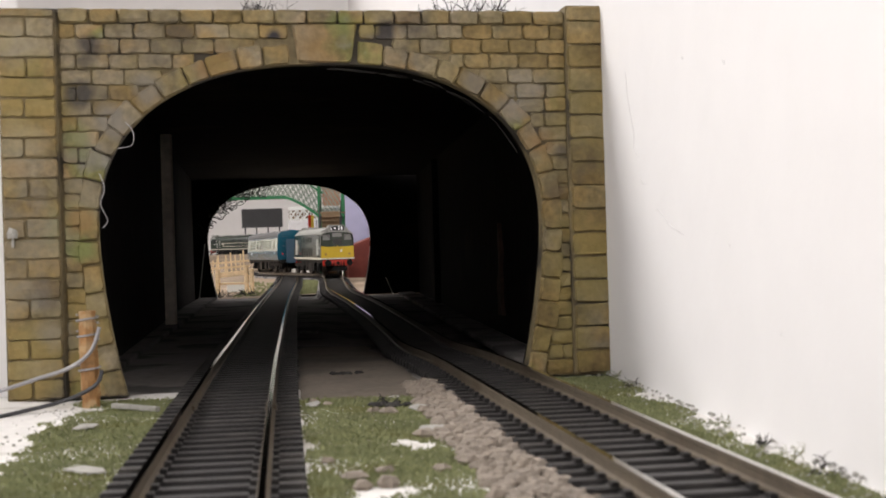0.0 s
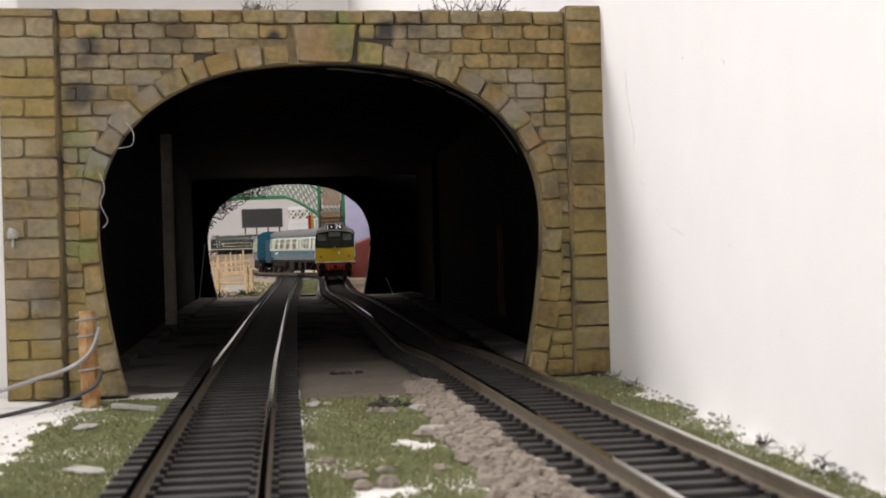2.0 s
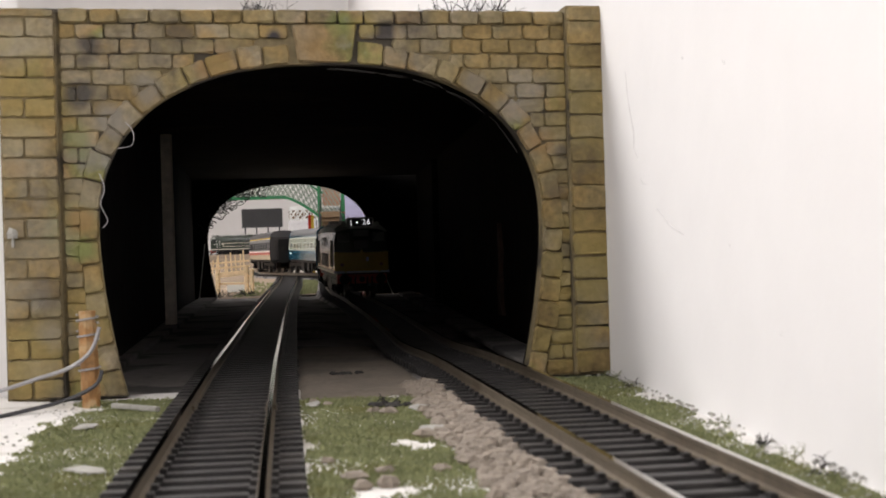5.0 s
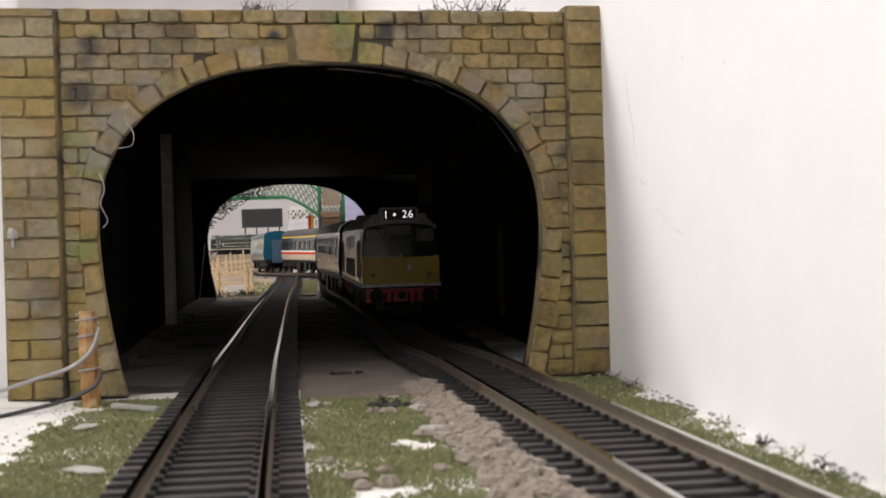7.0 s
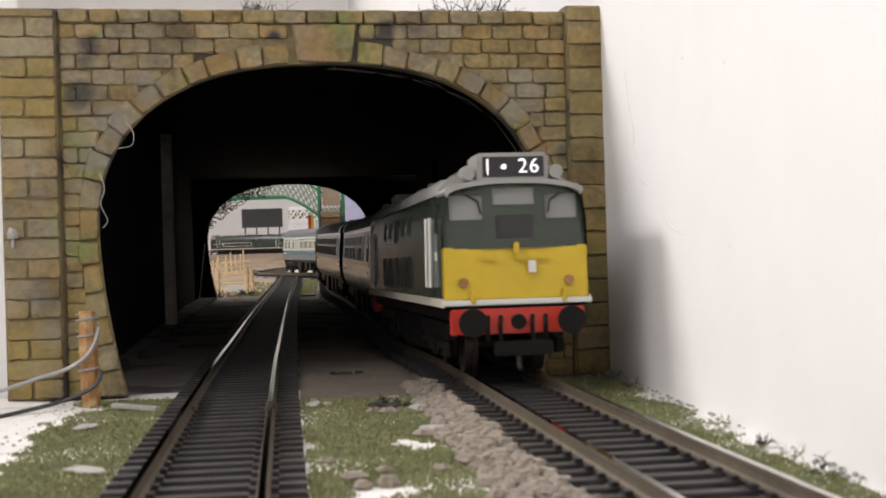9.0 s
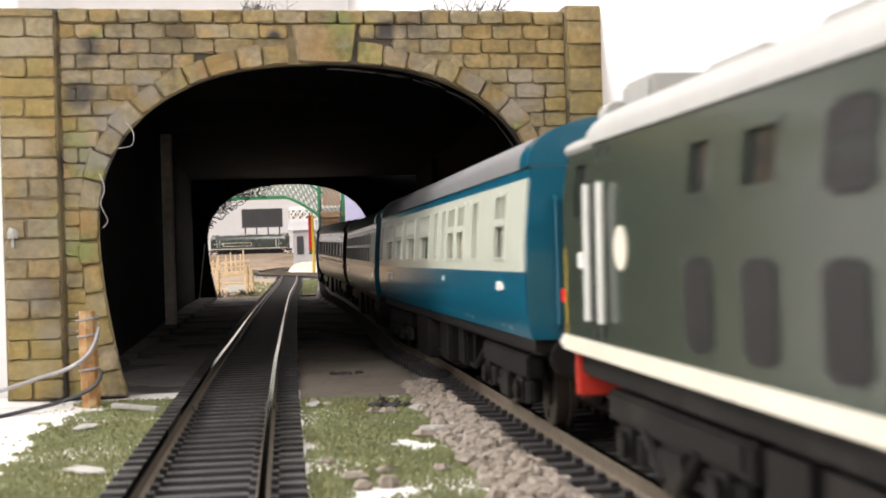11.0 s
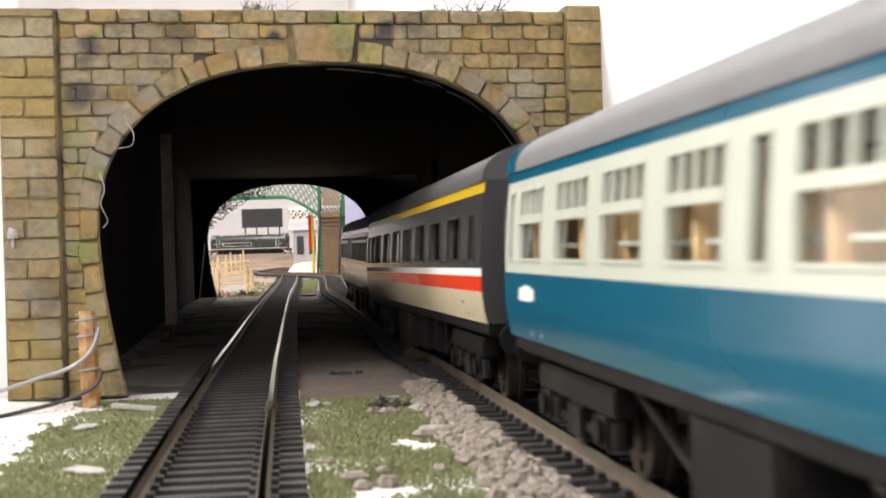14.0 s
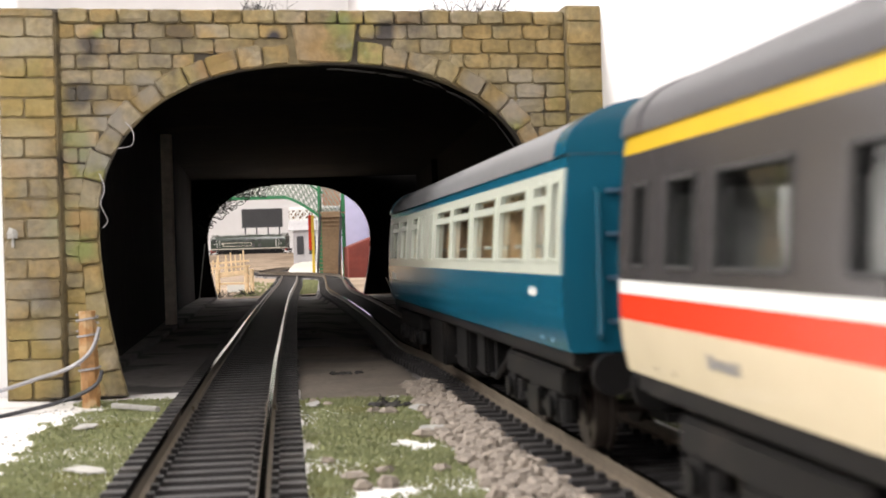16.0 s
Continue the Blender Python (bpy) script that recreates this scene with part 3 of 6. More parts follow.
def portal(at, left, right, top, label, detail=True, size=1.0):
    """A double-track portal. Portal space: x along the face from the crown's middle, -y towards the viewer, z up."""
    t = thing("tunnel_portal", at, label, "tunnel portal", "tunnel portals", "structure")
    cs = contour(40, 0, size)
    bm = nb()
    f, b = [], []
    outer = []
    for i, (u, z) in enumerate(cs):
        if i == 0:
            o = (left, 0)
        elif i == len(cs) - 1:
            o = (right, 0)
        elif z < 60:
            o = (left if u < 0 else right, z)
        else:
            w = (u - left) / (right - left)
            k = (abs(u) / (59.7 * size)) ** 3
            o = (u + (left - u if u < 0 else right - u) * k * (1 if abs(u) > 42 else 0.0), top if abs(u) < 50 else top)
        outer.append(o)
    for (u, z), (ou, oz) in zip(cs, outer):
        f.append([bm.verts.new((u, 0, z)), bm.verts.new((ou, 0, oz))])
        b.append([bm.verts.new((u, 4, z)), bm.verts.new((ou, 4, oz))])
    for i in range(len(cs) - 1):
        bm.faces.new((f[i][0], f[i][1], f[i + 1][1], f[i + 1][0]))
        bm.faces.new((b[i][0], b[i + 1][0], b[i + 1][1], b[i][1]))
        bm.faces.new((f[i][0], f[i + 1][0], b[i + 1][0], b[i][0]))
        bm.faces.new((f[i][1], b[i][1], b[i + 1][1], f[i + 1][1]))
    part("backing", bm, M["mortar"] if detail else M["black"], t)
    # voussoirs
    ring = contour(200)
    length = [0.0]
    for (a, c), (d, e) in zip(ring[:-1], ring[1:]):
        length.append(length[-1] + math.hypot(d - a, e - c))
    total = length[-1]

    def on(s, grow):
        i = min(max(int(np.searchsorted(length, s)) - 1, 0), len(ring) - 2)
        k = (s - length[i]) / (length[i + 1] - length[i])
        u, z = ring[i][0] + (ring[i + 1][0] - ring[i][0]) * k, ring[i][1] + (ring[i + 1][1] - ring[i][1]) * k
        tu, tz = ring[i + 1][0] - ring[i][0], ring[i + 1][1] - ring[i][1]
        ln = math.hypot(tu, tz)
        return u - tz / ln * grow, z + tu / ln * grow
    if not detail:
        return t
    cuts, s = [], 0.0
    mid = total / 2
    half = 9.0
    nleft = 17
    for i in range(nleft + 1):
        cuts.append((mid - half) * i / nleft + (random.uniform(-0.8, 0.8) if 0 < i < nleft else 0))
    spans = list(zip(cuts[:-1], cuts[1:]))
    spans += [(total - b_, total - a_) for a_, b_ in spans]
    for a_, b_ in spans:
        g = 0.12
        gr = random.uniform(5.2, 6.2)
        pin0, pin1 = on(a_ + g, 0.2), on(b_ - g, 0.2)
        po0, po1 = on(a_ + g, gr), on(b_ - g, gr + random.uniform(-0.5, 0.5))
        part("voussoir", stone_piece([(p[0], max(0.3, p[1])) for p in (pin0, pin1, po1, po0)][::-1], 0.9, random.uniform(0, 0.5)), M["stone"], t)
    part("keystone", stone_piece([(-6.9, 87.2), (7.4, 86.9), (9.2, top - 3.8), (-8.4, top - 3.8)], 1.0, 0.2), M["stone"], t)
    # coursed blocks
    pl, pr = left + 14.6, right - 11.0
    rows = 24
    course = (top - 4.2) / rows
    for j in range(rows):
        z0, z1 = 0.5 + j * course, 0.5 + (j + 1) * course
        spans = []
        zz = z0
        def edge(sgn):
            # the extrados at this course
            best = None
            for q in range(300):
                s_ = total * (q + 0.5) / 300
                for gr in (4.2,):
                    u, z = on(s_, gr)
                    if z0 + 0.6 < z < z1 + 0.3 and u * sgn > 0:
                        best = u if best is None else (max(best, u) if sgn > 0 else min(best, u))
            return best
        le, re_ = edge(-1), edge(1)
        if le is None:
            spans = [(pl, -9.4 if z1 > 88 else pr)] + ([(9.6, pr)] if z1 > 88 else [])
        else:
            spans = [(pl, le - 0.3), (re_ + 0.3, pr)]
        for a_, b_ in spans:
            x = a_ + 0.25
            firstw = 4.2 if j % 2 else 8.0
            while x < b_ - 1.2:
                w = firstw if firstw else random.uniform(7.2, 8.8)
                firstw = 0
                x1 = x + w
                if b_ - x1 < 2.4:
                    x1 = b_
                jz = random.uniform(-0.22, 0.22)
                part("stone_block", stone_piece([(x + 0.1, z0 + 0.1 + jz), (x1 - 0.1, z0 + 0.1 + random.uniform(-0.2, 0.2)),
                                                 (x1 - 0.1, z1 - 0.1 + jz), (x + 0.1, z1 - 0.1 + random.uniform(-0.2, 0.2))], 0.6, random.uniform(0, 0.3), 0.3), M["stone"], t)
                x = x1
    # capping stones
    x = pl
    while x < pr - 1:
        w = random.uniform(7, 9)
        x1 = min(pr, x + w)
        if pr - x1 < 3:
            x1 = pr
        part("coping_stone", stone_piece([(x + 0.2, top - 3.6), (x1 - 0.2, top - 3.6), (x1 - 0.2, top), (x + 0.2, top)], 1.2, random.uniform(0, 0.3)), M["stone"], t)
        x = x1
    # pillars
    for a_, b_, hh, two in ((left, left + 14.2, top - 0.3, True), (right - 11.2, right, top + 1.4, False)):
        bm = boxed(a_, b_, -2.6, 4.2, 0, hh, bev=0.4)
        pil = part("pillar", bm, M["mortar"], t)
        z, j = 0.5, 0
        while z < hh - 1:
            h = 5.15 if two else 6.5
            z1 = min(hh - 0.2, z + h)
            cut = [a_ + 0.2, b_ - 0.2]
            if two and j % 2 == 0:
                cut = [a_ + 0.2, a_ + random.uniform(5.5, 8), b_ - 0.2]
            for c0, c1 in zip(cut[:-1], cut[1:]):
                bm = stone_piece([(c0 + 0.15, z + 0.2), (c1 - 0.15, z + 0.2 + random.uniform(-0.2, 0.2)), (c1 - 0.15, z1 - 0.2), (c0 + 0.15, z1 - 0.2 + random.uniform(-0.2, 0.2))],
                                 0.55, random.uniform(0, 0.3), 0.3)
                for v in bm.verts:
                    v.co.y -= 2.6
                part("stone_block", bm, M["stone"], pil)
            z, j = z1, j + 1
    return t


E_, N_FACE = FACE_DIR, FACE_MID
ANG = math.degrees(math.atan2(E_.y, E_.x))


def build_entrance_dust():
    """A dusty sand-coloured patch that runs into the tunnel between the lines."""
    bm = nb()
    rows = []
    for j in range(25):
        y = 335 + 185 * j / 24
        a, b = side_x(y) + 14.5, main_x(y) - 14.5
        w = b - a
        k = 0.5 + 0.5 * noise.noise((j * 0.5, 1, 1))
        a, b = a + w * 0.05 * k, b - w * (0.1 + 0.25 * max(0, j - 14) / 10) * k
        rows.append([bm.verts.new((a + (b - a) * i / 12, y, 0.25 + 0.35 * noise.noise((i * 0.7, j * 0.6, 4)) - (0.7 if j in (0, 24) or i in (0, 12) else 0))) for i in range(13)])
    for a, b in zip(rows[:-1], rows[1:]):
        for i in range(12):
            bm.faces.new((a[i], a[i + 1], b[i + 1], b[i]))
    tagged(part("ground_dust", bm, M["dust"], smooth=True), "sandy dust spilling into the tunnel mouth", "ground", kind="structure")


def wall_mark(pts):
    bm = nb()
    tube(bm, [(wall_x(y) - 0.02, y, z) for y, z in pts], 0.09, 5)
    tagged(part("wall_crack", bm, M["crack"]), "fine grey hairline crack in the white wall", "crack", "wall cracks")


def build_tunnel():
    portal(mm(N_FACE.x, N_FACE.y, 0, 0, 0, ANG), -83.4, 78.4, 101.0, "ochre painted plaster tunnel portal with stone blocks and dark smudges")
    portal(mm(-128.0, 1130, 0, 0, 0, 4), -118, 122, 116.0, "blackened rear tunnel portal with creeper hanging over it", detail=False, size=1.13)
    t = thing("tunnel_lining", Matrix(), "matt black painted tunnel box with dusty rough boards", "tunnel", kind="structure")

    def board(nm, x0, y0, x1, y1, z0, z1, th):
        d = Vector((x1 - x0, y1 - y0, 0))
        ln = d.length
        bm = nb()
        box(bm, 0, ln, 0, th, z0, z1)
        return part(nm, bm, M["black"], t, at=mm(x0, y0, 0, 0, 0, math.degrees(math.atan2(d.y, d.x))))
    board("side_board", -97, 353, -208, 1134, -2, 99.0, 5)
    board("side_board", wall_x(1135) - 1.5, 1135, wall_x(383) - 1.5, 383, -2, 99.0, 4)
    bm = nb()
    q = [(-181, 356), (76, 384), (0, 1134), (-330, 1134)]
    lo = [bm.verts.new((x, y, 98.8)) for x, y in q]
    hi = [bm.verts.new((x, y, 100.2)) for x, y in q]
    bm.faces.new(lo)
    bm.faces.new(hi)
    for i in range(4):
        bm.faces.new((lo[i], lo[(i + 1) % 4], hi[(i + 1) % 4], hi[i]))
    part("roof_board", bm, M["black"], t)
    # the inner arch under the roof, behind the near face
    bm = nb()
    prev = None
    for j in range(2):
        ring = []
        for i, (u, z) in enumerate(contour(30, 1.5)):
            wob = 1.2 * noise.noise((u * 0.1, z * 0.1, j * 3.0))
            ring.append(bm.verts.new((u, 3.5 + 7 * j, z + wob)))
        if prev:
            for i in range(len(ring) - 1):
                bm.faces.new((prev[i], prev[i + 1], ring[i + 1], ring[i]))
        prev = ring
    part("arch_skirt", bm, M["black"], t, at=mm(N_FACE.x, N_FACE.y, 0, 0, 0, ANG))
    # upright batten on one side, and ribs
    part("batten", boxed(-2.6, 2.6, -2, 3, 0, 99, bev=0.4), M["batten"], t, "dusty grey upright batten", at=mm(-140, 693, 0))
    part("batten", boxed(-2, 2, -2, 2, 0, 96, bev=0.4), M["black"], t, at=mm(-4, 900, 0))
    bm = nb()
    box(bm, -5.5, 5.5, -0.8, 0.8, 8, 46)
    bmesh.ops.subdivide_edges(bm, edges=bm.edges[:], cuts=5, use_grid_fill=True)
    for v in bm.verts:
        v.co.x *= 0.55 + 0.6 * abs(noise.noise((v.co.z * 0.09, 0.5, v.co.x * 0.1)) + 0.4)
        v.co.y += 0.9 * noise.noise(v.co * 0.2)
    part("brown_smear", bm, M["rust_patch"], t, "rusty brown smear of scenic paste", at=mm(wall_x(560) - 6.4, 560, 0, 0, 0, 94.9))
    rim = contour(60, 0, 1.13)
    for seg, r in ((rim[:5], 0.55), (rim[8:16], 0.22), (rim[-22:-8], 0.3), (rim[-8:], 0.45)):
        bm = nb()
        tube(bm, [(u, -0.4, z) for u, z in seg], r, 5)
        part("card_edge", bm, M["white_trim"], t, "thin white card edge of the rear arch", at=mm(-128.0, 1130, 0, 0, 0, 4))
    for a, b in (((-203, 1122, -1), (-197, 1122, 46)), ((-42, 1122, -1), (-48, 1122, 14))):
        bm = nb()
        tube(bm, [a, b], 0.45, 5)
        part("card_edge", bm, M["white_trim"], t, "thin white card edge")
    # scuffed grey paper and paste on the underside of the near arch
    rnd = random.Random(8)
    for _ in range(26):
        k = rnd.uniform(0.5, 0.86)
        a = math.pi * (1 - k)
        bm = nb()
        pts, deep, drift = [], rnd.uniform(4, 10), rnd.uniform(-0.3, 0.5)
        for q in range(5):
            aa = a - q * 0.022
            c_, s_ = math.cos(aa), math.sin(aa)
            pts.append((math.copysign(abs(c_) ** (2 / 2.4), c_) * 58.8, deep + q * drift, 42 + abs(s_) ** (2 / 2.4) * 44.0))
        tube(bm, pts, rnd.uniform(0.12, 0.3), 4, 0.4)
        part("paste_streak", bm, M["lichen"], t, at=mm(N_FACE.x, N_FACE.y, 0, 0, 0, ANG))
    # low ledges of bare board along both sides
    for x0, y0, x1, y1, w in ((30, 385, -32, 1125, 12), (-103, 362, -196, 1125, 14)):
        d = Vector((x1 - x0, y1 - y0, 0))
        part("ledge", boxed(0, d.length, -w / 2, w / 2, -0.3, 1.6, bev=0.3), M["tunnel_floor"], t, at=mm(x0, y0, 0, 0, 0, math.degrees(math.atan2(d.y, d.x))))
    part("floor_edge", boxed(-24, 24, -2, 2, -0.3, 1.2, bev=0.3), M["billboard"], t, at=mm(-106, 1137, 0, 0, 0, 4))


build_room()
build_ground()
track(MAIN, -420, 3050, "curving black plastic sleepered model track with brown rails", 130, 1000)
track(SIDE, -120, 2450, "straight black plastic sleepered model track with brown rails", 130, 1000)
joiner(SIDE, 296, 8.75)
joiner(SIDE, 300, -8.75)
build_tunnel()
build_entrance_dust()
for marks in ([(347, 80), (345, 73.5), (343.5, 70), (341, 66), (339, 63.5), (340, 60), (336, 57)], [(334, 52), (331, 50.5), (327, 50)], [(318, 44), (312, 42), (306, 39.5), (300, 38.5), (295, 37.6)], [(261.5, 35.4), (261, 34.9)], [(233, 20), (232.4, 19.4)],
              [(262, 71), (261.2, 70)], [(292, 76), (291, 75.2)]):
    wall_mark(marks)

# ---- the train ----
# vehicle space: y forward along the run, x to the vehicle's own right, z from the rail head
def prism(bm, prof, y0, y1, caps=True):
    a = [bm.verts.new((x, y0, z)) for x, z in prof]
    b = [bm.verts.new((x, y1, z)) for x, z in prof]
    for i in range(len(prof) - 1):
        bm.faces.new((a[i], a[i + 1], b[i + 1], b[i]))
    if caps:
        bm.faces.new(a)
        bm.faces.new(b[::-1])


def side_at(z, w=17.6):
    """Half width of a carriage side at height z above the rail head: tumblehome below, leaning in above."""
    if z < 23:
        return w - 1.3 * ((23 - z) / 8) ** 2
    return w - 1.3 * max(0, (z - 28) / 15) ** 1.6


def panel(name, z0, z1, y0, y1, openings, material, parent, label="", w=17.6, thick=0.7, steps=4, flip=1, out=0.0):
    """One strip of a carriage side with real window openings [(ya, yb, za, zb)], following the side's curve."""
    ys = sorted({y0, y1, *[o[k] for o in openings for k in (0, 1)]})
    zs = sorted({z0, z1, *[o[k] for o in openings for k in (2, 3)], *[z0 + (z1 - z0) * i / steps for i in range(1, steps)]})
    bm = nb()
    grid = {}

    def v(y, z, k):
        key = (y, z, k)
        if key not in grid:
            grid[key] = bm.verts.new((flip * (side_at(z, w) + out - k * thick), y, z))
        return grid[key]

    def solid(i, j):
        if not (0 <= i < len(ys) - 1 and 0 <= j < len(zs) - 1):
            return False
        cy, cz = (ys[i] + ys[i + 1]) / 2, (zs[j] + zs[j + 1]) / 2
        return not any(o[0] < cy < o[1] and o[2] < cz < o[3] for o in openings)
    for i in range(len(ys) - 1):
        for j in range(len(zs) - 1):
            if not solid(i, j):
                continue
            a, b, c, d = ys[i], ys[i + 1], zs[j], zs[j + 1]
            bm.faces.new((v(a, c, 0), v(b, c, 0), v(b, d, 0), v(a, d, 0)))
            bm.faces.new((v(a, d, 1), v(b, d, 1), v(b, c, 1), v(a, c, 1)))
            for (ii, jj, p, q) in ((i - 1, j, (a, c), (a, d)), (i + 1, j, (b, d), (b, c)), (i, j - 1, (b, c), (a, c)), (i, j + 1, (a, d), (b, d))):
                if not solid(ii, jj):
                    bm.faces.new((v(*p, 0), v(*q, 0), v(*q, 1), v(*p, 1)))
    return part(name, bm, material, parent, label, smooth=True)


def window(parent, ya, yb, za, zb, flip, framed, vent, material, w=17.6):
    e, lights = 0.45, []
    if vent:
        h = za + (zb - za) * (0.57 if vent > 1 else 0.78)
        lights.append((ya + e, yb - e, za + e, h - 0.65))
        for k in range(vent):
            a, b = ya + (yb - ya) * k / vent, ya + (yb - ya) * (k + 1) / vent
            lights.append((a + (e if k == 0 else 0.3), b - (e if k == vent - 1 else 0.3), h + 0.65, zb - e))
    else:
        lights.append((ya + e, yb - e, za + e, zb - e))
    f = panel("window", za, zb, ya, yb, lights, material, parent, w=w, thick=0.75, steps=1, flip=flip, out=0.25)
    pane = nb()
    vs = box(pane, -0.75, -0.55, ya + 0.1, yb - 0.1, za + 0.1, zb - 0.1)
    for q in vs:
        q.co.x = flip * (side_at(q.co.z, w) + q.co.x)
    part("pane", pane, M["glass"], f).visible_shadow = False


WHEELS = []
BOGIES = []


def bogie(parent, y, wheelbase, radius, length, bulky=False):
    b = new("bogie")
    b.empty_display_size = 0.01
    b.parent = parent
    b.matrix_basis = mm(0, y, 0)
    BOGIES.append((b, y))
    for sgn in (-1, 1):
        bm = nb()
        x = sgn * 13.2
        box(bm, x - 1.3, x + 1.6, -length / 2, length / 2, 8.6, 12.6, bev=0.4)
        for yy in (-wheelbase / 2, wheelbase / 2):
            box(bm, x - 1.8, x + 1.8, yy - 2.8, yy + 2.8, 4.2, 9.2, bev=0.4)
            disc(bm, (x + sgn * 1.6, yy, 6.6), (1, 0, 0), 1.7, 2.2, 12)
            for s2 in (-1, 1):
                disc(bm, (x + sgn * 0.6, yy + s2 * 4.6, 6.4), (0, 0, 1), 1.2, 3.6, 8)
        box(bm, x - 1.2, x + 1.6, -4.5, 4.5, 3.6, 8.6, bev=0.4)
        box(bm, x - 0.9, x + 0.9, -wheelbase / 2, wheelbase / 2, 5.0, 6.2)
        if bulky:
            box(bm, x - 1.6, x + 1.9, -length / 2 + 2, length / 2 - 2, 9.2, 12.5, bev=0.4)
            for s2 in (-1, 1):
                tube(bm, [(x + sgn * 1.4, s2 * 3, 4.5), (x + sgn * 1.4, s2 * 10, 9.5)], 0.7, 6)
        part("side_frame", bm, M["underframe"], b)
    for yy in (-wheelbase / 2, wheelbase / 2):
        bm = nb()
        for sgn in (-1, 1):
            disc(bm, (sgn * 8.6, 0, 0), (1, 0, 0), radius, 2.6, 24)
            disc(bm, (sgn * 7.2, 0, 0), (1, 0, 0), radius + 0.9, 0.8, 24)
            disc(bm, (sgn * 10.0, 0, 0), (1, 0, 0), radius * 0.45, 0.8, 12)
            for k in range(3):
                a = k * 2 * math.pi / 3
                disc(bm, (sgn * 10.0, radius * 0.7 * math.cos(a), radius * 0.7 * math.sin(a)), (1, 0, 0), 0.8, 0.3, 6)
        disc(bm, (0, 0, 0), (1, 0, 0), 1.0, 19, 8)
        w = part("wheelset", bm, M["wheel"], b, at=mm(0, yy, radius), smooth=True)
        WHEELS.append((w, yy, radius))
    bm = nb()
    box(bm, -8, 8, -5, 5, 7.5, 14.2, bev=0.4)
    part("bolster", bm, M["underframe"], b)
    bm = nb()
    box(bm, -1.8, 1.8, (length / 2 if y > 0 else -length / 2 - 9), (length / 2 + 9 if y > 0 else -length / 2), 5.2, 6.6)
    part("coupling_bar", bm, M["underframe"], b)
    return b


